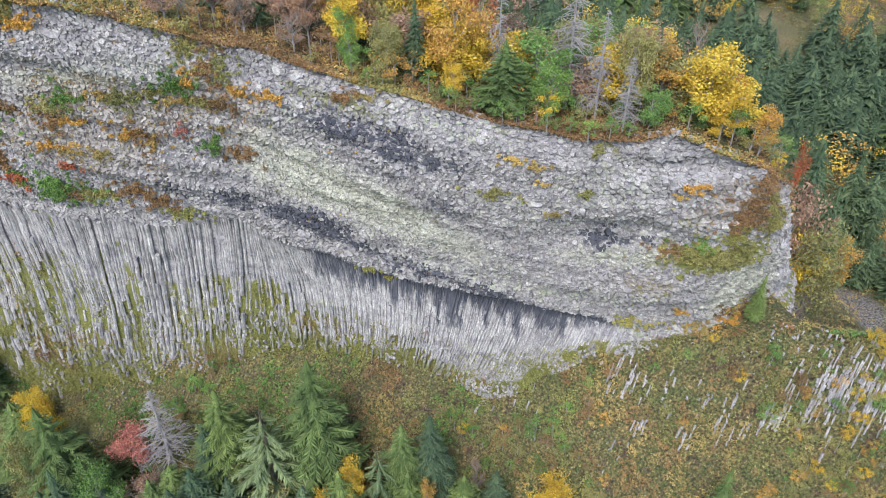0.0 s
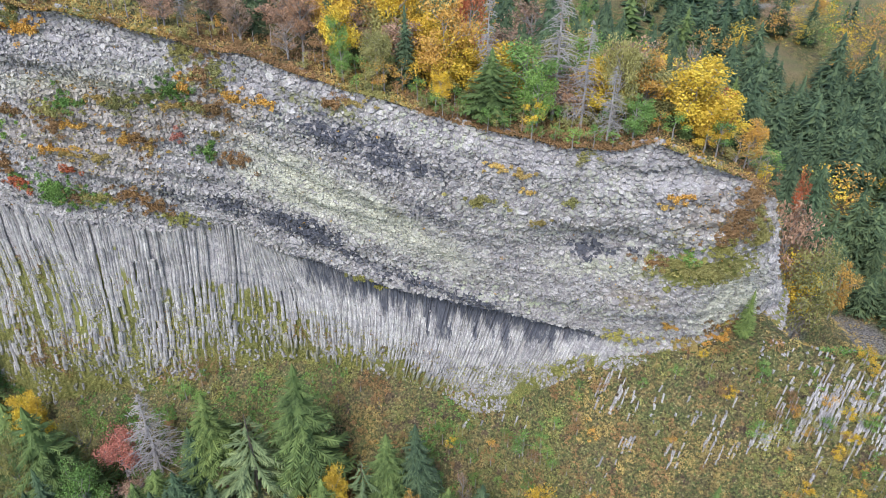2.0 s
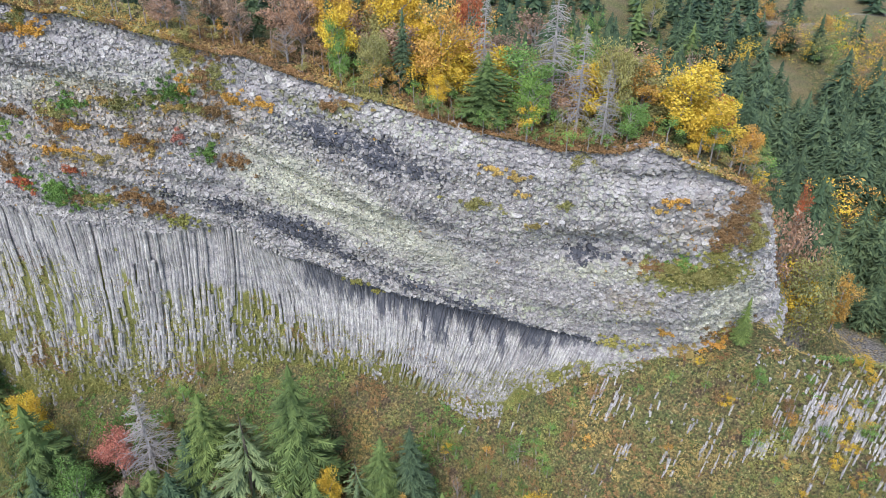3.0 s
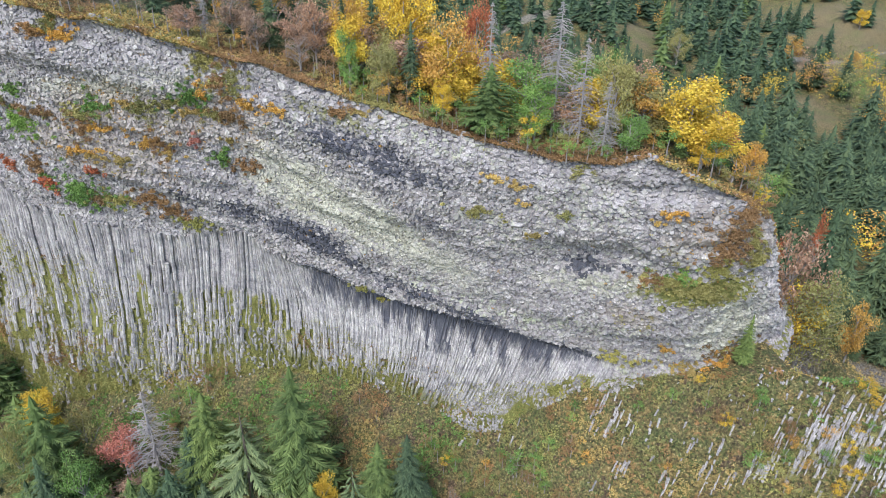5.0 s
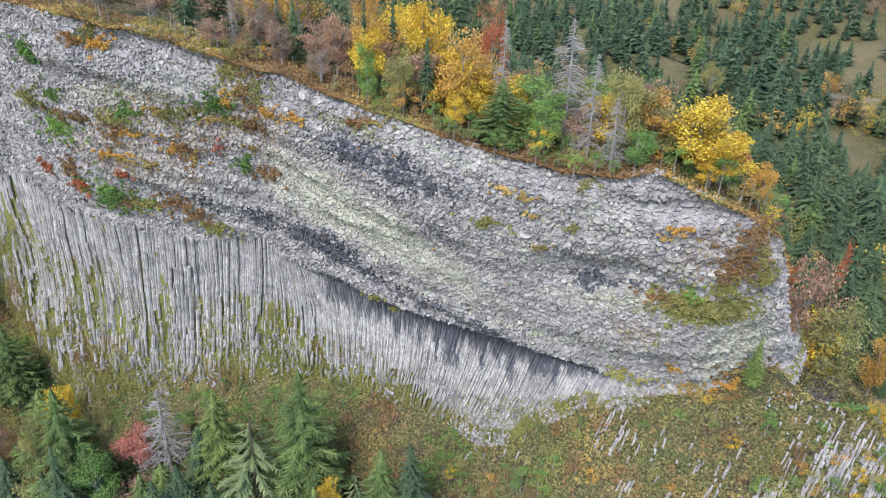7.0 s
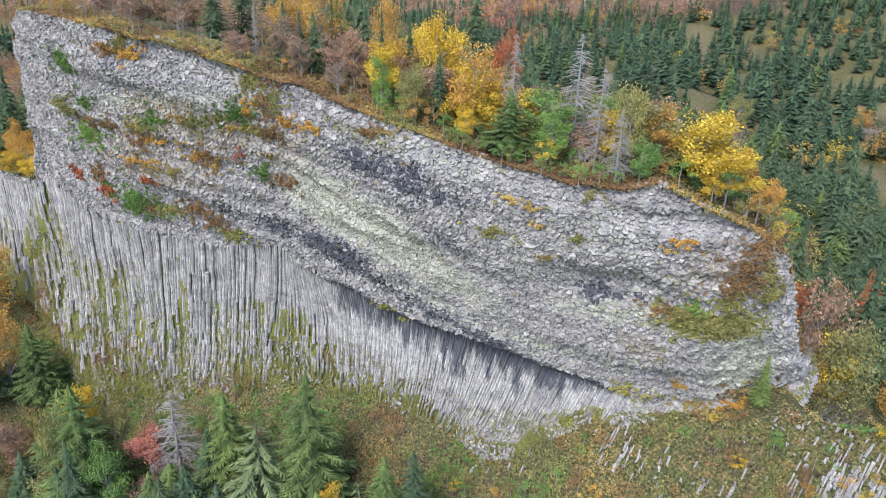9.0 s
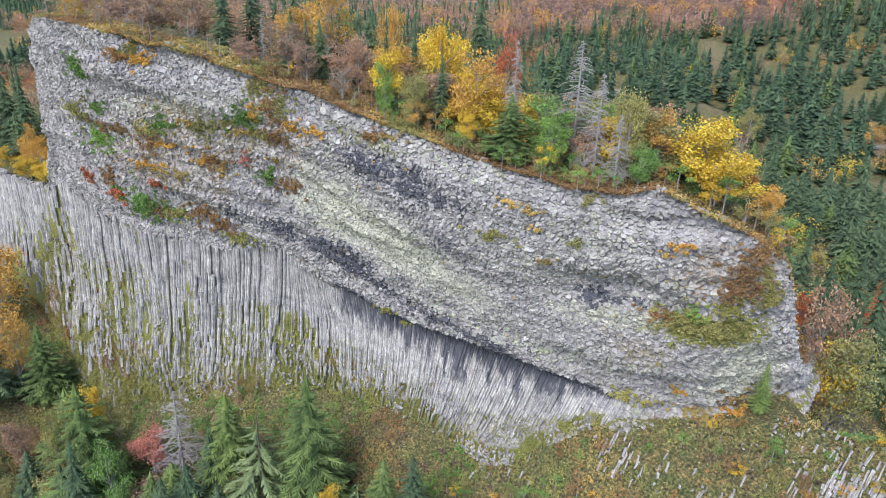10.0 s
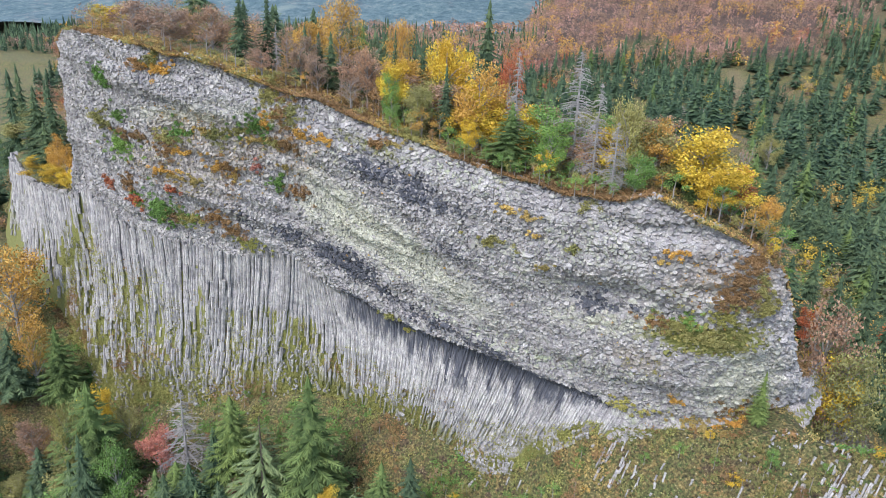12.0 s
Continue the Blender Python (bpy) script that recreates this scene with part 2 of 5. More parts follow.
# ---- the plan: the cliff's line, rim, ledge and foot ----
LINE_X = [-150, -120, -108, -98, -92, -85, -75, -60, -45, -30, -20, -10, 0, 10, 20, 30, 38, 45, 50, 54, 57, 59]
LINE_Y = [146, 121.6, 114.5, 110.3, 107.2, 101.2, 95.4, 91, 89.7, 89, 86.7, 84.4, 81.6, 79.8, 78, 76.8, 76.7, 79.3, 82.9, 87.8, 96, 112]
RIM_X = [-150, -120, -108, -94, -91, -89.5, -88, -82, -72, -67, -57.7, -48.6, -39, -33, -24, -15.7, -7.8, 0, 7, 13.5, 17, 23.5, 27.7, 31, 36, 39.5, 43, 46, 48.4, 51, 53.4, 58]
RIM_Z = [50.9, 53.3, 54.6, 56, 70.8, 84.7, 88.6, 91.7, 93.2, 91.9, 91.5, 89.8, 88, 86.6, 85, 83.4, 81.8, 80.3, 78.8, 78, 77.6, 77.9, 78.8, 77.8, 76.2, 74.9, 72.4, 69.9, 64.6, 55.8, 50.7, 48.5]
LEDGE_X = [-150, -120, -108, -94, -88, -74, -64, -54, -44, -37, -34, -29.5, -23.4, -17.5, -12, -4, 6.3, 16, 22, 27, 33, 60]
LEDGE_Z = [50.9, 53.3, 54.6, 56, 58.7, 55.6, 55.4, 55, 54.6, 55.8, 57.3, 54.9, 52.4, 51.9, 49.5, 48.8, 48.4, 47, 46.4, 45.1, 44, 49.3]
FOOT_X = [-150, -112, -100, -86, -78, -62, -51, -40, -29, -18, -6, 0, 7, 13, 20, 25, 30, 37, 43, 50, 56, 62, 80, 120]
FOOT_Z = [33.6, 29.2, 25.4, 16.6, 14.5, 20.1, 22, 26.9, 29.8, 30.8, 31, 30.4, 27.7, 29.6, 36.4, 40.3, 41.8, 43.7, 45.1, 47.5, 48.4, 49.2, 47.7, 47.1]
BASE_X = [-140, -112, -100, -86, -60, -40, -20, 0, 10, 20, 30, 40, 50, 60, 75, 100]
BASE_Y = [134.8, 112.1, 104.5, 97.3, 91.9, 89.7, 88.8, 85.3, 82.5, 80.2, 78.6, 77.3, 76, 73.3, 68.9, 62]


def line_y(x): return np.interp(x, LINE_X, LINE_Y)
def rim_z(x): return np.interp(x, RIM_X, RIM_Z) + 0.9 * value_noise(x, 0.0, 6.0, 57, 3)
def ledge_z(x): return np.interp(x, LEDGE_X, LEDGE_Z)
def foot_z(x): return np.interp(x, FOOT_X, FOOT_Z)
def base_y(x): return np.interp(x, BASE_X, BASE_Y)


def flow(x, z):
    """Height measured across the beds, which sag like a bowl under the right lobe."""
    return z - np.where(x > -30, 0.0042 * (x - 22) ** 2, 11.36 - 0.2 * (x + 30)) * 0.9


def face_y(x, z):
    """How far back the cliff's face stands at x and height z."""
    g, f = ledge_z(x), foot_z(x)
    low = np.clip((g - z) / np.maximum(g - f, 1), 0, 1.3)
    flare = np.interp(x, [-150, -100, -85, -60, -40, -20, 0, 10, 25, 35, 60], [7, 8, 12, 7, 6, 3.5, 2.5, 3, 2, 1.5, 5])
    out = line_y(x) + 0.105 * (np.interp(x, RIM_X, RIM_Z) - z) - flare * low ** 1.25
    # the hollow under the upper mass, where the fan of columns stands back
    out = out + np.interp(x, [-32, -18, 0, 20, 27, 29], [0, 1.6, 2.0, 1.6, 1.0, 0]) * smooth(0, 0.06, low) * (1 - smooth(0.1, 0.7, low))
    up = np.clip((z - g) / np.maximum(rim_z(x) - g, 1), 0, 1)
    out = out - 1.6 * np.sin(math.pi * up) * np.interp(x, [-60, -10, 20, 45], [0.2, 0.6, 0.3, 0.6])
    # the shallow niche in the right lobe and the sloping bed above it
    out = out + 2.2 * np.exp(-((x - 24) / 7) ** 2 - ((z - 63.5) / 3.0) ** 2)
    out = out + 1.2 * smooth(0.8, 1.0, up) ** 2
    w = flow(x, z)
    beds = value_noise(x * 0.22, w, 1.9, 15, 3) * 0.75 + value_noise(x * 0.12, w, 5.0, 18, 2) * 1.1
    return out + 0.8 * value_noise(x, z, 9, 5, 3) + beds * smooth(-0.02, 0.06, up)


def terrain(x, y):
    x, y = np.asarray(x, float), np.asarray(y, float)
    n = value_noise(x, y, 38, 11, 4)
    # the valley and the far hills
    far = np.hypot(x, y)
    open_side = smooth(-0.16, -0.06, x / np.maximum(y, 60))
    low = 2 + 0.075 * np.clip(y, 0, 420 + 480 * open_side) + 8 * n + 0.02 * (x - 40) + 18 * np.exp(-((x - 30) / 60) ** 2 - ((y - 335) / 90) ** 2)
    low = low + 75 * smooth(430, 1000, far + 0.35 * x) * open_side - 60 * smooth(900, 1500, far) * (1 - open_side)
    # the hill on which the cliff stands, falling away behind it
    back = y - line_y(np.clip(x, -150, 57))
    top = rim_z(x + 0.25 * np.clip(back - 4, 0, 60) * (x < -80)) - 0.5 - 0.06 * np.clip(back, 0, 22) - 0.30 * np.clip(back - 22, 0, 400) + 1.0 * n
    top = np.minimum(top, 90 - 0.05 * back)
    side = np.minimum(0.9 * np.clip(x - 54, 0, 200), 200) + 0.5 * np.clip(-128 - x, 0, 200)
    hill = np.maximum(top - side, low)
    # the slope below the cliff, and the spur's far side
    ahead = base_y(x) - y
    k = np.interp(x, [-100, -40, 0, 20, 40, 60], [0.8, 0.85, 1.25, 1.5, 1.75, 1.7])
    steep = np.interp(x, [-60, 0, 30, 60], [9, 12, 16, 22])
    slope = foot_z(x) - k * np.minimum(np.clip(ahead, 0, 400), steep) - 0.2 * np.clip(ahead - steep, 0, 60) - 0.6 * np.clip(ahead - steep - 60, 0, 400)
    slope = slope - 0.2 * np.clip(-112 - x, 0, 100) - 0.9 * np.clip(x - 72, 0, 100)
    slope = np.where((ahead < 0) & (x > 50), slope - 0.75 * np.clip(-ahead, 0, 60) * smooth(50, 58, x), slope)
    slope = np.maximum(slope + 0.7 * n + (1.6 * value_noise(x, y, 7, 47, 3)) * smooth(-2, 3, ahead) * (1 - smooth(14, 30, ahead)), np.where(ahead > 0, -40, low))
    h = np.where((back > 9.0), np.maximum(hill, np.where(x > 54, slope, -99)), slope)
    gone = smooth(-60, -20, y)
    return h * gone + (-45 + 8 * n) * (1 - gone) + 0.25 * value_noise(x, y, 3, 40, 2)


def surface(x, y):
    """The ground as one walks on it, with the turf along the brow."""
    back = y - line_y(np.clip(x, -150, 57))
    return np.where((back > 0.2) & (back < 9.5) & (x > -150) & (x < 56), rim_z(x) + 0.2, terrain(x, y))


def axis(near, far, step, out):
    a = list(np.arange(near, far + step, step))
    k, lo, hi = step, a[0], a[-1]
    left, right = [], []
    while hi < out:
        k *= 1.12
        lo, hi = lo - k, hi + k
        left.append(lo), right.append(hi)
    return np.array(left[::-1] + a + right)


# clearings in the woods: place and half sizes; the track across the meadow and the road in the wood
CLEARINGS = [(170, 376, 36, 30), (152, 323, 32, 15), (205, 350, 42, 34), (123, 268, 11, 24), (80, 470, 9, 46), (64, 318, 9, 24), (48, 362, 11, 12), (20, 322, 8, 8)]
MEADOW_TRACK = [(96, 306), (112, 316), (130, 323), (150, 331), (175, 338), (196, 342), (260, 352)]
FOREST_ROAD = [(0, 303), (16, 319), (32, 343), (46, 366), (58, 372), (76, 376)]


def meadow_at(x, y):
    """Above nought on open grass."""
    m = np.full(np.shape(x), -9.0)
    for cx, cy, a, b in CLEARINGS:
        m = np.maximum(m, 1.0 - np.hypot((x - cx) / a, (y - cy) / b))
    return m + 0.28 * value_noise(x, y, 24, 21, 3)


def build_ground():
    xs, ys = axis(-125, 215, 1.5, 4500), axis(30, 390, 1.5, 4500)
    X, Y = np.meshgrid(xs, ys, indexing="ij")
    Z = terrain(X, Y)
    ny = len(ys)
    i, j = np.meshgrid(np.arange(len(xs) - 1), np.arange(ny - 1), indexing="ij")
    q = (i * ny + j).ravel()
    x, y = X.ravel(), Y.ravel()
    meadow = smooth(0.0, 0.35, meadow_at(x, y))
    track = np.zeros(len(x))
    for line, half in ((MEADOW_TRACK, 1.3), (FOREST_ROAD, 2.6)):
        for (ax, ay), (bx, by) in zip(line[:-1], line[1:]):
            k = np.clip(((x - ax) * (bx - ax) + (y - ay) * (by - ay)) / ((bx - ax) ** 2 + (by - ay) ** 2), 0, 1)
            track = np.maximum(track, 1 - smooth(half, half + 1.2, np.hypot(x - ax - k * (bx - ax), y - ay - k * (by - ay))))
    scree = smooth(0.0, 0.5, 1 - np.hypot((x + 108) / 9, (y - 60) / 14)) + smooth(0, 0.5, 1 - np.hypot((x - 68) / 5, (y - 101) / 12)) + smooth(0, 0.4, 1 - np.hypot((x - 92) / 9, (y - 121) / 11))
    red = smooth(0.0, 0.3, value_noise(x, y, 160, 33, 3) + 0.1) * smooth(420, 520, np.hypot(x, y)) * (x < 260) * smooth(-140, -60, x)
    me = mesh("ground", np.stack([x, y, Z.ravel()], 1), np.stack([q, q + ny, q + ny + 1, q + 1], 1), GROUND,
              {"meadow": meadow, "scree": np.clip(scree, 0, 1), "red": red, "track": track})
    me.polygons.foreach_set("use_smooth", np.ones(len(me.polygons), bool))
    return tagged(new("ground", me), "steep hillside of dry autumn grass, litter and scrub", "ground", kind="structure")


build_ground()


def build_brow():
    """The turf that rounds the rim and runs back into the hill."""
    x = np.arange(-148, 56, 0.6)
    v = []
    for d in (0.9, 1.6, 2.6, 4.2, 6.2, 8.4, 10.2, 12.0):
        y = line_y(x) + d
        z = np.where(d < 9.5, rim_z(x) + 0.35 * smooth(0.9, 2.5, d) - 0.05 * d, terrain(x, y) + (0.1 if d < 11 else -0.5))
        z = z + 0.25 * value_noise(x, y, 2.0, 51, 2) * (d > 1)
        v.append(np.stack([x, y, z], 1))
    n = len(x)
    f = [(k * n + i, k * n + i + 1, (k + 1) * n + i + 1, (k + 1) * n + i) for k in range(7) for i in range(n - 1)]
    me = mesh("turf", np.concatenate(v), f, GROUND)
    me.polygons.foreach_set("use_smooth", np.ones(len(me.polygons), bool))
    tagged(new("brow_turf", me), "turf and heath rounding the cliff's brow", "ground", kind="structure")


build_brow()

# ---- the cliff ----
cliff = tagged(new("basalt_cliff"), "tall grey cliff of columnar basalt with lichen and shrubs", "cliff", kind="structure")


def spots(x, z, rows):
    """A soft mask from slanted oval patches: x, z, half length, half height, slant in degrees, strength."""
    m = np.zeros(np.shape(x))
    for px, pz, a, b, turn, s in rows:
        c, w = math.cos(radians(turn)), math.sin(radians(turn))
        u, v = ((x - px) * c + (z - pz) * w) / a, (-(x - px) * w + (z - pz) * c) / b
        m = np.maximum(m, s * (1 - smooth(0.45, 1.45, np.hypot(u, v) + 0.45 * value_noise(x, z, 3.5, 29, 3))))
    return m


FRESH = [(-14, 76.0, 5, 2.2, -10, 1), (-7, 74.6, 7, 2.2, -14, 1), (-1, 73.0, 5, 1.3, -12, 0.9), (-8, 70.1, 4, 1.2, -30, 0.7), (0, 65.4, 5, 1.3, -28, 0.85), (-31, 60.3, 5.5, 2.2, -18, 1.1), (-22, 58.7, 9, 3.0, -12, 1.2), (-14, 54.9, 6, 1.5, -30, 1.05), (-5, 51.8, 8, 1.2, -12, 0.95), (7, 49.3, 8, 1.0, -9, 0.95), (22, 61.8, 3.6, 1.7, 0, 1.1), (27.3, 62.2, 2, 0.8, 0, 0.9), (-41.5, 63.3, 3.5, 0.9, -38, 1), (-38.5, 60.5, 4, 0.9, -30, 0.8), (6, 58.7, 4, 0.8, -25, 0.7), (35, 70.3, 5, 2.5, 30, 0.62)]
PALE = [(-19.6, 67.0, 10, 5, -15, 1.15), (-9, 63.2, 12, 4.5, -22, 1.1), (0, 59.4, 9, 3, -24, 0.8), (24, 59.2, 7, 1.4, 4, 1), (44, 53.1, 5, 7, 15, 0.9), (-52, 80.3, 12, 1.6, 4, 0.8), (-38, 82.2, 9, 1.6, 0, 0.5)]
LICHEN = [(-1, 78.4, 11, 2.0, -8, 1), (13, 50.7, 12, 1.8, -8, 1), (20, 71.5, 8, 4, 0, 0.7), (-42, 61.3, 8, 2, -20, 0.5), (33, 45.0, 8, 3, 10, 0.9), (-20, 76.9, 5, 3, 0, 0.7), (24, 51.0, 8, 2.4, 4, 0.7), (4, 52.6, 12, 1.6, -12, 0.9), (30, 64, 9, 4, 0, 0.6), (10, 66, 10, 4, -15, 0.6)]
RUST = [(-45, 76.3, 18, 5, -8, 0.8), (-55, 69.4, 16, 5, -12, 0.8), (36, 68.8, 6, 4, 20, 0.7), (29, 54.9, 5, 2, 0, 0.8), (-30, 79.2, 8, 4, 0, 0.7), (44, 68.0, 4, 5, 60, 0.9)]
MOSS = [(-48, 75.3, 14, 2, 2, 0.3), (-62, 74.5, 10, 2, 0, 0.3), (20, 73.9, 8, 2, 0, 0.35), (12, 75.1, 8, 2, -10, 0.3), (38, 59.8, 9, 2.4, 8, 0.7), (-15, 79.8, 8, 1.2, -10, 0.5)]


def rock_attrs(x, z):
    return {"fresh": spots(x, z, FRESH), "pale": spots(x, z, PALE), "lichen": np.maximum(0.26, spots(x, z, LICHEN)), "rust": spots(x, z, RUST), "moss": spots(x, z, MOSS)}


def line_length():
    """Even steps along the cliff's line, so that its ends round the corners are as dense as the front."""
    px, py = np.array(LINE_X, float), np.array(LINE_Y, float)
    s = np.concatenate([[0], np.cumsum(np.hypot(np.diff(px), np.diff(py)))])
    return s, px


ARC, ARC_X = line_length()
LENGTH = ARC[-1]


def at_arc(s): return np.interp(s, ARC, ARC_X)


def face_point(s, z):
    x = at_arc(s)
    return np.stack([x, face_y(x, z), z], -1)


def core_attrs(x, z):
    """The body behind the blocks: darkened to paint crevice shade into the joints, mossy between the columns' lower
    halves.
    """
    a = rock_attrs(x, z)
    low = np.clip((ledge_z(x) - z) / np.maximum(ledge_z(x) - foot_z(x), 1), 0, 1)
    a["pale"] = 0 * x
    a["lichen"] = 0 * x
    a["fresh"] = 0.6 * (1 - 0.8 * spots(x, z, PALE)) * np.where((low > 0) & (x > -20), 0.5, 1)
    start = np.interp(x, [-100, -75, -50, -25, 0], [0.0, 0.05, 0.15, 0.38, 0.6])
    a["moss"] = np.maximum(a["moss"], smooth(0, 0.3, low - start + 0.35 * value_noise(x, z, 6, 83, 3)) * 1.1)
    return a


def build_core():
    ns, nz = 420, 110
    s, h = np.linspace(0, LENGTH, ns), np.linspace(0, 1, nz)
    S, Hh = np.meshgrid(s, h, indexing="ij")
    x = at_arc(S)
    lo, hi = foot_z(x) - 9, rim_z(x)
    z = lo + (hi - lo) * Hh
    y = face_y(x, z) + np.where((z < ledge_z(x)) & (x > -20) & (x < 28), 0.06, 0.22)
    v = np.stack([x, y, z], -1)
    # the top edge turns back under the turf
    v[:, -1, 1] += 2.0
    i, j = np.meshgrid(np.arange(ns - 1), np.arange(nz - 1), indexing="ij")
    q = (i * nz + j).ravel()
    x, z = v[..., 0].ravel(), v[..., 2].ravel()
    me = mesh("rock_body", v.reshape(-1, 3), np.stack([q, q + nz, q + nz + 1, q + 1], 1), ROCK, core_attrs(x, z))
    me.polygons.foreach_set("use_smooth", np.ones(len(me.polygons), bool))
    part("rock_body", me, cliff)


build_core()


def block_faces(worn):
    """Sides, a worn shoulder on the larger blocks, and the broken end."""
    f = [(o + k, o + (k + 1) % 6, o + (k + 1) % 6 + 6, o + k + 6) for o in ((0, 6) if worn else (0,)) for k in range(6)]
    e = 12 if worn else 6
    return f + [(e, e + 1, e + 2, e + 3), (e, e + 3, e + 4, e + 5)]


def rubble(step, keep, seed, size, proud, lean, worn):
    """Broken column ends over the face: six-sided blocks of uneven size, thrust and tilt, lying along the beds."""
    r = np.random.RandomState(seed)
    S, Zc = np.meshgrid(np.arange(2, LENGTH - 2, step), np.arange(26, 96, step * 0.85), indexing="ij")
    s, z = (S + step * (r.rand(*S.shape) - 0.5) * 1.3).ravel(), (Zc + step * (r.rand(*S.shape) - 0.5) * 1.3).ravel()
    ok = keep(at_arc(s), z)
    s, z = s[ok], z[ok]
    x, n, e = at_arc(s), len(s), 0.4
    p = face_point(s, z)
    ts = (face_point(s + e, z) - face_point(s - e, z)) / (2 * e)
    tz = (face_point(s, z + e) - face_point(s, z - e)) / (2 * e)
    unit = lambda q: q / np.linalg.norm(q, axis=1, keepdims=True)
    ts, nrm = unit(ts), np.cross(ts, tz)
    nrm = unit(np.where(nrm[:, 1:2] > 0, -nrm, nrm))
    nrm = unit(nrm + lean * r.normal(size=(n, 3)) + np.array([0, 0, 0.10]))
    ts = unit(ts - nrm * (ts * nrm).sum(1, keepdims=True))
    tz = np.cross(nrm, ts)
    rad = size * np.exp(0.36 * r.normal(size=n))
    long = 1 + 0.5 * r.rand(n)
    turn = r.rand(n) * 1.05
    ang = turn[:, None] + np.arange(6)[None] * math.pi / 3 + 0.35 * (r.rand(n, 6) - 0.5)
    rr = rad[:, None] * (0.8 + 0.4 * r.rand(n, 6))
    u, v = rr * np.cos(ang) * long[:, None], rr * np.sin(ang)
    # the beds dip to the right, then rise again
    dip = np.arctan(np.clip(0.0076 * (x - 22), -0.3, 0.2))[:, None]
    u, v = u * np.cos(dip) - v * np.sin(dip), u * np.sin(dip) + v * np.cos(dip)
    out = proud * (r.rand(n) ** 1.2 * 2.0 - 0.6) * (1 - 0.6 * spots(x, z, PALE))
    a, b = (r.rand(n, 1) - 0.5) * 1.0, (r.rand(n, 1) - 0.5) * 1.0
    rings = []
    for scale, depth in ((1.0, None), (0.98, 0.0), (0.86, 0.07))[:3 if worn else 2]:
        d = np.full((n, 6), -0.7) if depth is None else out[:, None] + a * u * scale + b * v * scale + depth * rad[:, None]
        rings.append(p[:, None] + ts[:, None] * (u * scale)[..., None] + tz[:, None] * (v * scale)[..., None] + nrm[:, None] * d[..., None])
    return np.concatenate(rings, 1), x, z


def pave(step, keep, seed, size, proud, zone, singles=0, lean=0.25, worn=True):
    v, x, z = rubble(step, keep, seed, size, proud, lean, worn)
    r = np.random.RandomState(seed + 1)
    order = np.argsort(np.abs(x - zone[0]) + np.abs(z - zone[1]) * 1.2)
    one, rest = order[:singles], order[singles:]
    m, c = len(rest), v.shape[1]
    faces = np.array(block_faces(worn))
    f = (faces[None] + c * np.arange(m)[:, None, None]).reshape(-1, 4)
    attrs = rock_attrs(x + r.normal(size=len(x)) * 1.1, z + r.normal(size=len(x)) * 0.6)
    a = {k: np.repeat(w[rest], c) for k, w in attrs.items()}
    tagged(part("column_ends", mesh("column_ends", v[rest].reshape(-1, 3), f, ROCK, a), cliff, "broken ends of basalt columns"), kind="stuff")
    for i in one:
        mid = v[i].mean(0)
        aa = {k: np.repeat(w[i:i + 1], c) for k, w in attrs.items()}
        part("column_end", mesh("column_end", v[i] - mid, faces, ROCK, aa), cliff).location = mid


def coarse(x, z):
    """Where the column ends are thick: along the brow and over the right lobe."""
    return np.maximum((1 - smooth(1.2, 3.0, rim_z(x) - z)) * (x > -22), 1 - smooth(0.8, 1.1, np.hypot((x - 30) / 12, (z - 70.8) / 8))) > 0.5


def upper(x, z):
    lower_limit = np.where(x > 27, foot_z(x) - 1.5, ledge_z(x) - 0.2)
    return (z > lower_limit) & (z < rim_z(x) + 0.1)


def smooth_bed(x, z):
    """The evenly worn pale pavement in the middle of the face."""
    return (spots(x, z, PALE) > 0.55) & (x > -34) & (x < 12)


pave(0.50, lambda x, z: upper(x, z) & coarse(x, z), 71, 0.25, 0.20, (32, 74), 180, 0.26, True)
pave(0.41, lambda x, z: upper(x, z) & ~coarse(x, z) & ~smooth_bed(x, z), 72, 0.188, 0.16, (-4, 64), 120, 0.34, False)
pave(0.34, lambda x, z: upper(x, z) & smooth_bed(x, z), 73, 0.18, 0.07, (-12, 64), 0, 0.24, False)


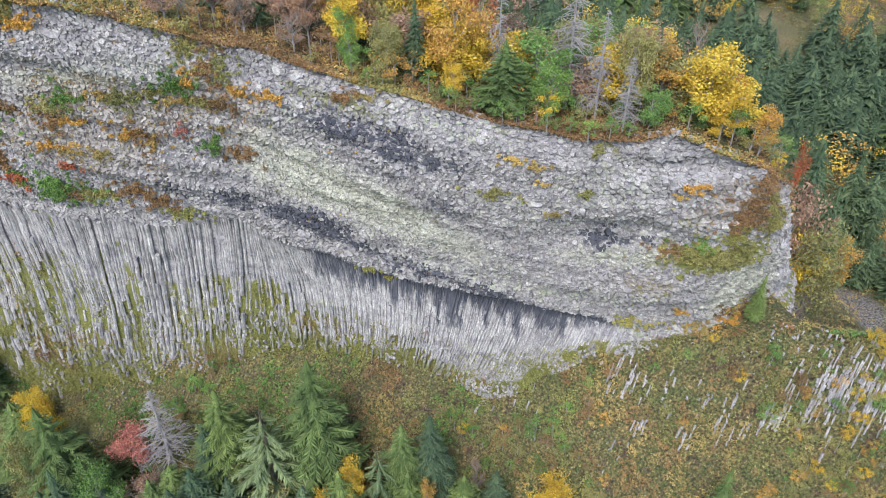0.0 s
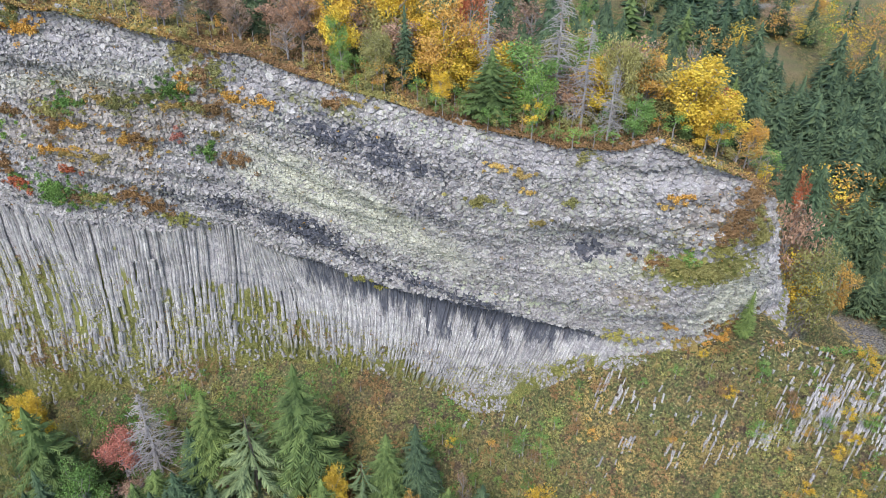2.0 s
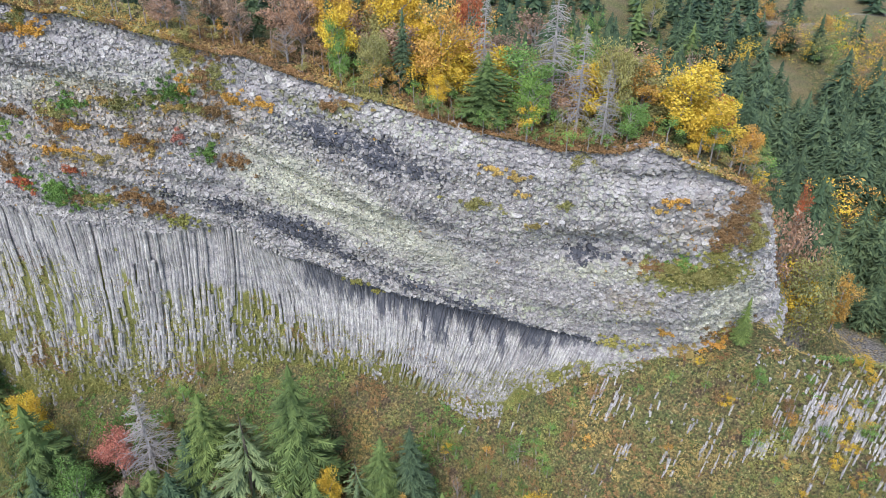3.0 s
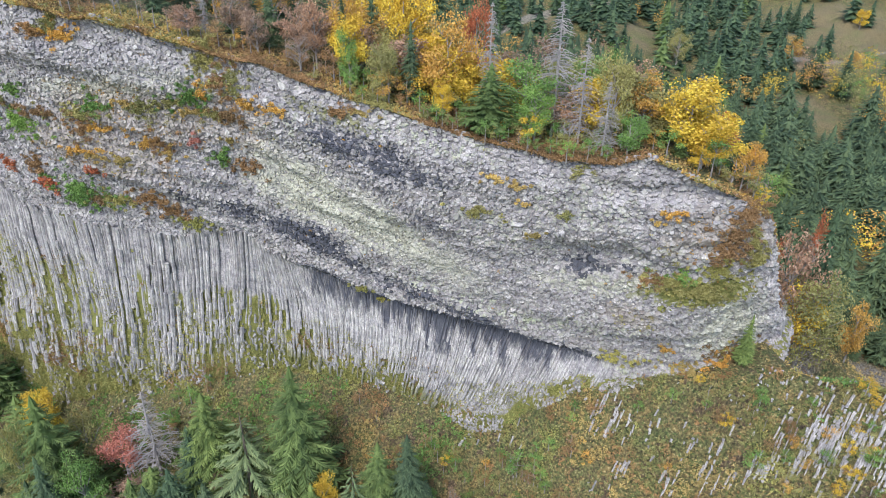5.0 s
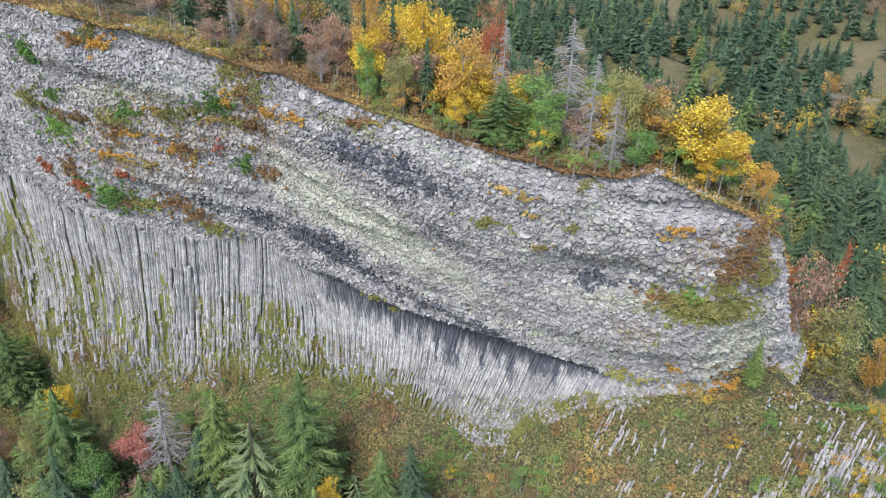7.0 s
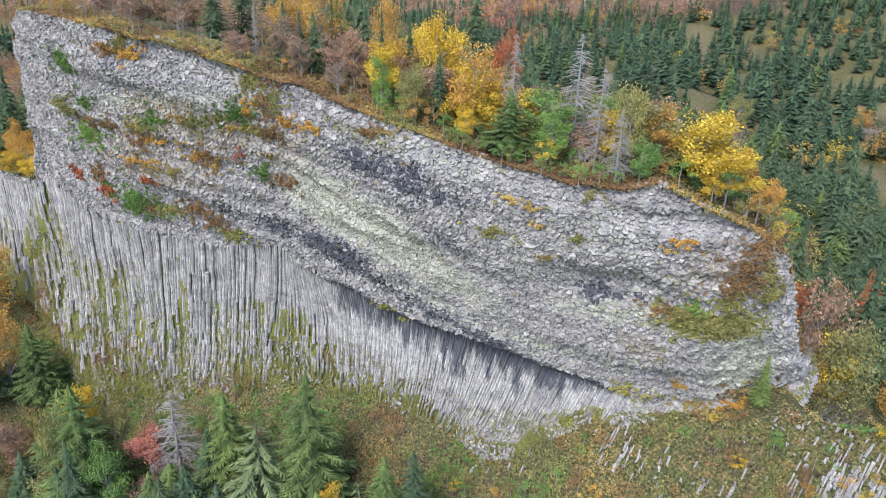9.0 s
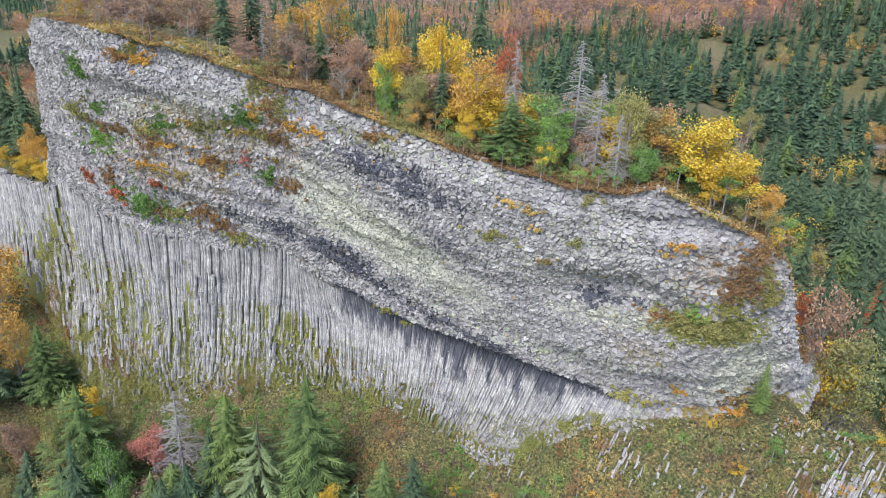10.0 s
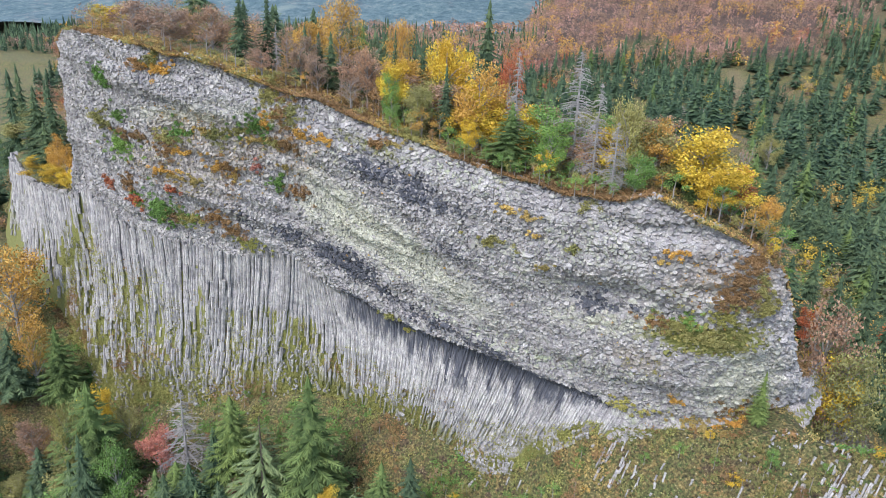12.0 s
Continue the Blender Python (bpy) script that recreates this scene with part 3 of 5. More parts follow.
def build_columns():
    """Tall columns below the ledge, side by side, bending as they go down."""
    r = random.Random(8)
    heap, xs, zs = Heap(), [], []
    made, s = 0, 1.0
    s_end = np.interp(28.5, ARC_X, ARC)
    while s < s_end:
        wide = np.interp(float(at_arc(s)), [-35, -18, 10, 28], [1.3, 0.95, 0.8, 0.95])
        rad = r.choice((r.uniform(0.14, 0.24), r.uniform(0.2, 0.38))) * wide
        s += rad * np.interp(float(at_arc(s)), [-35, -20], [1.7, 1.0])
        x0 = float(at_arc(s))
        top = float(ledge_z(x0)) + (r.uniform(-1.3, 0.9) if x0 < -32 else r.uniform(-0.5, 0.3))
        foot = float(foot_z(x0))
        drop = top - foot
        end = foot + drop * (0.28 * r.random() ** 1.5 if x0 < -12 else 0.3 * r.random()) - 1.0
        lean = np.interp(x0, [-130, -100, -75, -50, -33, -24, -15, -5, 5, 15, 28], [0.2, 0.14, 0.05, -0.06, -0.07, 0.10, 0.03, -0.1, -0.25, -0.36, -0.48])
        bend = np.interp(x0, [-100, -60, -36, -24, -10, 28], [0.5, 0.3, 0.0, 2.2, 0.8, 0.2])
        sway = 0.05 * float(value_noise(x0, 3.0, 4.0, 43, 2)) + r.uniform(-0.008, 0.008)
        # cut into a few lengths that stand out unevenly
        cuts, z = [top], top
        while z > end:
            z -= r.uniform(2.0, 8.0) if z > foot + drop * 0.5 else r.uniform(0.6, 3.2)
            cuts.append(max(z, end))
        own = (r.uniform(-0.26, 0.34) + 0.4 * float(value_noise(x0, 0.0, 2.2, 41, 2))) * float(np.interp(x0, [-32, -20], [1.0, 0.22]))
        for k in range(len(cuts) - 1):
            frac = (top - cuts[k]) / drop
            if frac < 0.4 and r.random() < (0.06 if x0 < -25 else 0.02):
                continue
            thin_from = float(np.interp(x0, [-95, -75, -45, -20], [0.08, 0.2, 0.42, 0.5]))
            if frac > thin_from and r.random() < 0.2 + 0.6 * (frac - thin_from) + 0.8 * float(value_noise(x0, cuts[k], 6, 83, 3)):
                continue
            proud = 0.16 + own + r.uniform(-0.12, 0.14) * (1 + 2.5 * frac)
            tip = r.uniform(-0.5, 0.5) * max(0, frac - 0.45)
            shift = r.uniform(-0.06, 0.06) * (1 + 4 * frac)
            pts = []
            m = max(2, int((cuts[k] - cuts[k + 1]) / 1.3) + 1)
            for i in range(m + 1):
                zz = cuts[k] + (cuts[k + 1] + 0.05 - cuts[k]) * i / m
                d = (top - zz)
                xx = x0 + shift + (lean + sway) * d + bend * math.sin(math.pi * min(1, d / drop)) * 0.6 * (1 - math.exp(-d / 4))
                xx += tip * (i / m - 0.5)
                pts.append((xx, float(face_y(xx, zz)) + 0.2 - proud + 0.05 * math.sin(zz * 1.9 + x0), zz))
            q = rad * r.uniform(0.88, 1.08)
            v, f = tube(pts, [q * r.uniform(0.88, 1.08) for _ in pts], 6)
            mx, mz = pts[m // 2][0], pts[m // 2][2]
            if made < 300 and -45 < x0 < 5 and frac < 0.05:
                c = np.mean(v, 0)
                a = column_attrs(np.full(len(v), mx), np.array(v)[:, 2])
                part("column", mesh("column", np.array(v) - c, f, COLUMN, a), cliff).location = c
                made += 1
            else:
                heap.add(v, f)
    v = np.concatenate(heap.v)
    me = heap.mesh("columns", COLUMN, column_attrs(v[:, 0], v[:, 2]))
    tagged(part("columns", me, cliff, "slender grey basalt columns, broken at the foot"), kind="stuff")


def column_attrs(x, z):
    low = np.clip((ledge_z(x) - z) / np.maximum(ledge_z(x) - foot_z(x), 1), 0, 1)
    # fan tops darkened: fresh rock plus the overhang's shade painted into the colour
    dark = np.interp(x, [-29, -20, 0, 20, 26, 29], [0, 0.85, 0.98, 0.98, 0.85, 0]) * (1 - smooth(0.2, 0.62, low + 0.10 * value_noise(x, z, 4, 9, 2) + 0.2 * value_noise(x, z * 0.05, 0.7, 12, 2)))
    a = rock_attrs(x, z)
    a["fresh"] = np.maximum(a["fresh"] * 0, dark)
    a["pale"] = smooth(0.0, 0.35, low) * np.interp(x, [-30, -18], [0.25, 0.55])
    a["moss"] = np.where(x < -30, smooth(0.25, 0.8, low) * 0.3, smooth(0.55, 1.0, low) * 0.6) + 0.25 * value_noise(x, z, 7, 19, 2)
    a["lichen"] = 0.2 + 0 * x
    return a


build_columns()


def build_chunks():
    """Broken lengths of column that stand and lie about the foot of the face."""
    r = random.Random(19)
    heap = Heap()
    for i in range(2600):
        x = r.uniform(-96, 24)
        low = 1.08 - 0.75 * r.random() ** 1.6 * np.interp(x, [-90, -50, -20, 20], [1.0, 0.85, 0.5, 0.35])
        top, foot = float(ledge_z(x)), float(foot_z(x))
        z = top + (foot - top) * low
        if float(value_noise(x, z, 5, 63, 3)) < r.uniform(-0.25, 0.25):
            continue
        p = Vector((x, float(face_y(x, z)) - 0.05, z))
        d = Vector((r.gauss(0, 0.3), -0.35 + r.gauss(0, 0.3), 1)).normalized() * r.uniform(0.2, 0.75)
        rad = r.uniform(0.13, 0.3)
        heap.add(*tube([p - d, p + d], [rad * r.uniform(0.8, 1.1), rad * r.uniform(0.6, 1.1)], 5))
    zero = np.zeros(heap.n)
    tagged(part("column_chunks", heap.mesh("column_chunks", COLUMN, {"pale": zero + 0.6, "lichen": zero + 0.1, "moss": zero + 0.15, "fresh": zero, "rust": zero}), cliff, "pale broken chunks of column"), kind="stuff")


build_chunks()

# ---- plants ----
def leaf_cloud(r, centres, sizes, count, leaf):
    """Small four-cornered leaves scattered in rounded clumps."""
    n = len(centres) * count
    c = np.repeat(np.asarray(centres, float), count, 0)
    s = np.repeat(np.asarray(sizes, float), count)[:, None]
    d = r.normal(size=(n, 3))
    d /= np.linalg.norm(d, axis=1, keepdims=True)
    p = c + d * s * (0.35 + 0.65 * r.rand(n, 1)) * [1, 1, 0.75]
    a, b = r.normal(size=(n, 3)), r.normal(size=(n, 3))
    a /= np.linalg.norm(a, axis=1, keepdims=True)
    b = np.cross(a, b)
    b /= np.linalg.norm(b, axis=1, keepdims=True)
    w = leaf * (0.6 + 0.8 * r.rand(n, 1))
    v = np.stack([p - a * w * 1.2, p + a * w * 0.6 + b * w * 0.9, p + a * w * 0.6 - b * w * 0.9], 1).reshape(-1, 3)
    return v, np.arange(n * 3).reshape(n, 3)


def broadleaf(kind, height, spread, seed, leaves, bare=0.0, leaf=0.14):
    """One broadleaf tree at the origin: trunk, limbs and a loose crown."""
    r = np.random.RandomState(seed)
    q = random.Random(seed)
    wood, tips = Heap(), []
    top = height * 0.8
    trunk = [(0.25 * q.uniform(-1, 1) * i / 5, 0.25 * q.uniform(-1, 1) * i / 5, top * i / 5) for i in range(6)]
    trunk[0] = (0, 0, -1.0)
    base = height * 0.017 + 0.05
    v, f = tube(trunk, [base * (1 - 0.15 * i) for i in range(6)], 7)
    trunk_mesh = mesh("trunk", v, f, BARK_GREY)
    for i in range(9 if leaf > 0.12 else 15 + int(10 * bare)):
        h = height * q.uniform(0.08, 0.86)
        w = q.uniform(0, 2 * math.pi)
        k = 1 - ((h / height - 0.45) / 0.62) ** 2
        reach = spread * max(0.3, k) * q.uniform(0.6, 1.0)
        pts = [(0.1 * math.cos(w), 0.1 * math.sin(w), h * 0.8)]
        for j in (1, 2, 3):
            pts.append((reach * j / 3 * math.cos(w) + q.uniform(-0.2, 0.2), reach * j / 3 * math.sin(w) + q.uniform(-0.2, 0.2), h * 0.8 + height * 0.2 * (j / 3) ** 0.8 + q.uniform(-0.2, 0.2)))
        wood.add(*tube(pts, [base * 0.42, base * 0.3, base * 0.2, base * 0.08], 4))
        tips += [pts[2], pts[3]]
        for j in range(2 if leaf > 0.12 else 2 + int(4 * bare)):
            m = Vector(pts[2]).lerp(Vector(pts[3]), q.uniform(-0.6, 1))
            e = m + Vector((q.uniform(-1, 1), q.uniform(-1, 1), q.uniform(0.1, 1.3))) * height * 0.09
            wood.add(*tube([m, m.lerp(e, 0.5) + Vector((0, 0, 0.05)), e], [base * 0.14, base * 0.1, base * 0.05], 3))
            tips.append(tuple(e))
    tips.append((0, 0, height * 0.93))
    tips.append((0, 0, height * 0.8))
    tips = [t for t in tips if q.random() > 0.12]
    crown = leaf_cloud(r, tips, [height * q.uniform(0.09, 0.155) * (1.0 if leaves > 40 or leaf > 0.12 else 0.65) for _ in tips], leaves, leaf)
    return trunk_mesh, wood, crown


def boughs(height, spread, seed, tiers, per, pairs, droop, heap, base=0.07, slim=0.06, full=0.85):
    """Whorls of boughs that droop outwards, each a ridged spray with pairs of side twigs."""
    q = random.Random(seed)
    v, f = [], []

    def spray(root, way, long, half, sag):
        side = Vector((-way.y, way.x, 0)).normalized()
        m, n = root + way * long * 0.45 - Vector((0, 0, sag)), len(v)
        v.extend([root, m + side * half, root + way * long, m - side * half])
        f.extend([(n, n + 1, n + 2), (n, n + 2, n + 3)])

    for i in range(tiers):
        k = (i + q.uniform(-0.35, 0.35)) / tiers
        h = height * (base + (0.97 - base) * k)
        reach = spread * (1 - max(k, 0)) ** full * (1 - 0.35 * max(0, 0.12 - k) / 0.12) + 0.14
        n = max(4, int(per * (0.5 + 0.5 * (1 - k))))
        w0 = q.uniform(0, 6.3)
        for j in range(n):
            w = w0 + 2 * math.pi * j / n + q.uniform(-0.3, 0.3)
            L = reach * q.uniform(0.72, 1.1)
            fall = droop * q.uniform(0.6, 1.3)
            way = Vector((math.cos(w), math.sin(w), 0.12 - fall))
            root = Vector((0, 0, h))
            spray(root, way, L, L * (slim if pairs else 0.24), L * 0.05)
            for p in range(pairs):
                u = 0.28 + 0.6 * (p + q.random()) / pairs
                for turn in (-1, 1):
                    a = w + turn * q.uniform(0.55, 1.0)
                    long = L * q.uniform(0.5, 0.9) * (1.15 - 0.6 * u) / (1 + 0.22 * pairs)
                    spray(root + way * L * u, Vector((math.cos(a), math.sin(a), -0.15 - fall * q.uniform(0.5, 1.2))), long, long * 0.15, long * 0.1)
    heap.add([tuple(p) for p in v], f)


def skirts(height, spread, seed, tiers, points, heap, base=0.08):
    """The dense inside of a conifer: drooping, ragged skirts one above the other."""
    q = random.Random(seed)
    for i in range(tiers):
        k = i / tiers
        h = height * (base + (1 - base) * k)
        reach = spread * (1 - k) ** 0.9 * q.uniform(0.85, 1.1) + 0.08
        lift = height / tiers * 1.25
        w0 = q.uniform(0, 6.3)
        v = [(0, 0, min(h + lift, height))]
        for j in range(points):
            w = w0 + 2 * math.pi * j / points
            d = reach * (q.uniform(0.88, 1.15) if j % 2 else q.uniform(0.66, 0.85))
            v.append((d * math.cos(w), d * math.sin(w), h - (0.14 * reach if j % 2 else 0) + q.uniform(-0.12, 0.12)))
        heap.add(v, [(0, 1 + j, 1 + (j + 1) % points) for j in range(points)])


def conifer(height, spread, seed, mat, tiers=22, per=12, pairs=7, droop=0.4):
    crown = Heap()
    boughs(height, spread, seed, tiers, per, pairs, droop, crown, full=0.72)
    if droop < 0.6:
        skirts(height, spread * 0.5, seed + 1, tiers // 2 + 2, 12, crown)
    v, f = tube([(0, 0, -1.5), (0.03, 0.02, height * 0.5), (0, 0, height * 0.99)], [height * 0.013 + 0.04, height * 0.008 + 0.02, 0.015], 6)
    return mesh("trunk", v, f, BARK), crown.mesh("crown", mat)


def dead_conifer(height, spread, seed):
    """A leafless, bleached spruce: trunk and thin drooping branches."""
    q = random.Random(seed)
    v, f = tube([(0, 0, -1.5), (0.05, 0.03, height * 0.5), (0.02, 0, height)], [height * 0.014 + 0.05, height * 0.009 + 0.03, 0.02], 6)
    trunk = mesh("trunk", v, f, DEADWOOD)
    h = Heap()
    for i in range(int(height * 15)):
        k = q.random()
        z = height * (0.12 + 0.87 * k)
        L = spread * (1 - k) ** 0.7 * q.uniform(0.45, 1.0) + 0.15
        w = q.uniform(0, 6.3)
        c, s = math.cos(w), math.sin(w)
        pts = [(c * L * u, s * L * u, z + L * (0.10 * u - 0.26 * u * u)) for u in (0, 0.5, 1)]
        h.add(*tube(pts, [0.04, 0.028, 0.012], 3))
        for j in range(5):
            u = q.uniform(0.25, 1)
            p = Vector((c * L * u, s * L * u, z + L * (0.10 * u - 0.26 * u * u)))
            h.add(*tube([p, p + Vector((q.uniform(-1, 1), q.uniform(-1, 1), q.uniform(-1, 0.1))) * 0.32 * L], [0.024, 0.009], 3))
    return trunk, h.mesh("branchwork", DEADWOOD)


LABELS = {
    "spruce": "dark green spruce tree with drooping branches", "fir": "fresh green fir tree on the hillside", "pale": "pale green spruce with long hanging sprays",
    "dead": "bleached dead spruce with bare branches", "yellow": "golden yellow beech tree in autumn leaf", "orange": "orange beech tree in autumn leaf",
    "red": "red-leaved tree in autumn colour", "rose": "pale red bush with thin bare stems", "brown": "reddish brown beech with thin foliage",
    "olive": "olive yellow tree with thinning leaves", "green": "green leafy tree on the hillside", "rust": "rust-brown leafy bush beside the rock", "bare": "grey leafless tree with fine twigs"}
BUSH_LABELS = {"yellow": "low golden yellow bush in autumn leaf", "orange": "low orange bush in autumn leaf", "red": "low dark red bush in autumn leaf", "rose": "low pale red bush with thin stems",
               "brown": "low reddish brown bush with thin foliage", "olive": "low olive yellow bush with thinning leaves", "green": "low leafy green bush on the hillside", "rust": "low rust-brown bush beside the rock", "bare": "low grey leafless bush with fine twigs"}
HEIGHT = 10.0
STOCK = {}


def stock(kind, variant):
    """Meshes of each kind of tree, ten metres high, made once and shared."""
    key = (kind, variant)
    if key not in STOCK:
        seed = 100 + 7 * variant + sum(map(ord, kind))
        if kind == "spruce" and variant > 1:
            STOCK[key] = [("trunk", conifer(HEIGHT, 2.1 + 0.25 * (variant % 2), seed, NEEDLE, 18, 9, 2, 0.42)), "crown"]
        elif kind == "spruce":
            STOCK[key] = [("trunk", conifer(HEIGHT, 2.1 + 0.3 * variant, seed, NEEDLE)), "crown"]
        elif kind == "fir" and variant > 1:
            STOCK[key] = [("trunk", conifer(HEIGHT, 2.5, seed, NEEDLE_FRESH, 16, 9, 2, 0.25)), "crown"]
        elif kind == "fir":
            STOCK[key] = [("trunk", conifer(HEIGHT, 2.9, seed, NEEDLE_FRESH, 19, 13, 7, 0.22)), "crown"]
        elif kind == "pale":
            STOCK[key] = [("trunk", conifer(HEIGHT, 3.0, seed, NEEDLE_PALE, 13, 8, 10, 0.7)), "crown"]
        elif kind == "dead":
            STOCK[key] = [("trunk", dead_conifer(HEIGHT, 3.1, seed)), "branchwork"]
        else:
            thin = {"yellow": 60, "bare": 3, "brown": 15, "orange": 36, "olive": 40, "rose": 40}.get(kind, 40)
            far, tall = variant in (2, 3), variant > 3
            t, wood, crown = broadleaf(kind, HEIGHT, 3.6, seed, int(thin * 0.55) if far else thin * 2 if tall else int(thin * 1.6), 0.0 if far else 1.0 if thin < 30 else 0.3, 0.17 if far else 0.095 if tall else 0.118)
            me = mesh("crown", *crown, LEAF["brown" if kind == "bare" else kind])
            STOCK[key] = [("trunk", (t, me)), "crown", wood.mesh("limb_structure", BARK_GREY)]
    return STOCK[key]


def plant_tree(kind, x, y, height, wide=1.0, variant=0, group="", z=None):
    if height > 15 and kind not in ("spruce", "fir", "pale", "dead"):
        variant = 4 + variant % 2
    data = stock(kind, variant)
    base = float(surface(x, y)) if z is None else z
    name = {"spruce": "spruce_tree", "fir": "fir_tree", "pale": "pale_spruce_tree", "dead": "dead_tree", "bare": "bare_tree"}.get(kind, "beech_tree")
    low = height < 4.2 and name in ("beech_tree", "bare_tree")
    ob = tagged(new("bush"), BUSH_LABELS[kind], "bush", group) if low else tagged(new(name), LABELS[kind], "tree", group)
    trunk, crown = data[0][1]
    part("trunk", trunk, ob)
    leafy = part(data[1], crown, ob)
    if kind == "dead":
        tagged(leafy, kind="stuff")
    if len(data) > 2 and not (low and variant > 1):
        tagged(part("limb_structure", data[2], ob), kind="stuff")
    k = height / HEIGHT
    ob.matrix_basis = Matrix.Translation((x, y, base)) @ pose(0, 0, 0, 0, 0, (x * 37 + y * 91) % 360) @ Matrix.Diagonal((k * wide, k * wide, k, 1))
    return ob


# ---- the trees: kind, place, height, breadth, variant ----
RIM_TREES = [
    ("yellow", -12.6, 92.1, 9.5, 0.92, 0), ("olive", -7.2, 88.6, 7.5, 0.80, 0), ("orange", 1.5, 90.4, 13.3, 0.82, 0),
    ("red", 5.0, 95.8, 17.2, 0.36, 1), ("spruce", -3.6, 89.7, 11.2, 0.97, 0), ("dead", 7.3, 89.3, 16.1, 0.54, 1),
    ("fir", 7.7, 84.3, 9.6, 1.78, 0), ("dead", 16.3, 87.8, 18.1, 0.89, 0), ("dead", 19.7, 84.1, 14.3, 0.69, 1),
    ("green", 13.8, 83.2, 8.3, 0.84, 1), ("olive", 23.8, 83.6, 12.7, 0.58, 0), ("dead", 22.6, 80.7, 9.9, 0.98, 1),
    ("orange", 28.2, 86.1, 8.8, 0.93, 0), ("yellow", 34.2, 84.8, 10.6, 1.35, 0), ("yellow", 37.8, 86.6, 8.2, 1.45, 1), ("yellow", 36.0, 83.0, 6.5, 1.2, 1), ("red", 40.2, 90.6, 8.5, 0.74, 0),
    ("orange", 44.0, 87.0, 6.7, 0.93, 1), ("green", 25.7, 80.3, 6.0, 1.06, 0), ("yellow", 1.3, 85.4, 5.0, 0.86, 0),
    ("green", -12.1, 89.0, 6.4, 0.63, 0),
]
BROW_TREES = [
    ("spruce", -99.5, 121.0, 22.0, 0.9, 0), ("yellow", -84.3, 114.8, 7.1, 1.38, 1), ("brown", -71.2, 106.3, 8.8, 1.53, 1),
    ("brown", -62.2, 105.7, 8.0, 1.62, 1), ("brown", -51.5, 102.3, 9.5, 1.14, 1), ("spruce", -45.3, 101.8, 13.5, 1.07, 0),
    ("spruce", -43.1, 107.6, 13.2, 1.13, 0), ("dead", -35.3, 96.3, 8.5, 0.52, 0), ("brown", -31.4, 97.2, 8.8, 0.97, 1),
    ("orange", -28.3, 106.6, 16.5, 0.70, 0), ("brown", -18.2, 94.3, 10.4, 0.66, 1), ("orange", -15.3, 101.6, 16.2, 0.44, 0),
    ("spruce", -15.3, 99.6, 14.2, 0.53, 0), ("spruce", -11.5, 102.8, 15.0, 0.66, 0), ("yellow", -5.5, 97.2, 16.5, 0.69, 1),
    ("spruce", -2.5, 112.3, 24.3, 0.90, 1), ("brown", -26.5, 93.2, 6.7, 1.05, 0), ("brown", -36.7, 93.4, 5.1, 1.43, 1),
    ("bare", -19.6, 90.7, 5.5, 1.22, 1), ("green", -12.8, 90.1, 8.5, 0.51, 1), ("olive", -7.1, 86.6, 7.8, 0.81, 1),
]
TERRACE_TREES = [
    ("spruce", -124.3, 132.1, 20.9, 1.34, 1), ("spruce", -151.9, 151.0, 38.4, 0.68, 1), ("yellow", -112.8, 118.9, 6.4, 1.80, 1),
    ("yellow", -103.5, 114.1, 5.5, 1.67, 1), ("yellow", -96.1, 110.4, 4.9, 1.59, 1), ("orange", -98.7, 112.6, 10.1, 0.70, 1),
    ("spruce", -146.0, 158.0, 30.0, 0.8, 0), ("spruce", -157.5, 160.0, 40.5, 0.67, 1), ("orange", -105.2, 117.3, 11.8, 0.62, 0),
    ("rust", -151.8, 149.1, 21.0, 0.57, 1), ("spruce", -113.5, 126.1, 24.0, 0.85, 0), ("spruce", -161.1, 160.0, 40.3, 1.02, 1),
    ("olive", -149.6, 151.6, 7.8, 2.44, 1), ("spruce", -110.6, 120.1, 14.0, 1.47, 1), ("yellow", -140.0, 150.0, 14.0, 0.8, 1),
    ("olive", -134.2, 142.2, 17.5, 0.75, 0),
]
GULLY_TREES = [
    ("orange", -107.5, 100.0, 24.5, 1.0, 1), ("fir", -89.0, 92.1, 19.0, 1.2, 0), ("spruce", -97.5, 88.0, 16.4, 1.7, 1),
    ("fir", -73.3, 80.2, 19.8, 1.56, 1), ("yellow", -76.5, 88.0, 12.4, 0.66, 0), ("brown", -84.4, 78.1, 13.4, 0.73, 0),
    ("spruce", -74.6, 70.1, 15.3, 1.62, 0), ("spruce", -64.7, 70.1, 13.7, 1.43, 0), ("olive", -60.5, 72.1, 11.4, 1.01, 1),
    ("rose", -52.7, 76.1, 13.2, 0.79, 0), ("dead", -46.6, 76.2, 19.2, 1.10, 0), ("fir", -35.3, 74.1, 19.4, 1.28, 1),
    ("spruce", -37.8, 72.2, 14.3, 1.21, 0), ("pale", -27.5, 70.1, 19.4, 1.61, 1), ("fir", -20.0, 73.1, 27.5, 1.08, 0),
    ("fir", -42.8, 68.1, 11.7, 1.64, 1), ("fir", -6.4, 70.1, 17.4, 1.09, 1), ("spruce", -2.0, 71.1, 20.2, 1.05, 1),
    ("pale", -10.1, 68.2, 14.9, 1.10, 0), ("orange", -93.5, 90.0, 19.6, 0.52, 0),
]
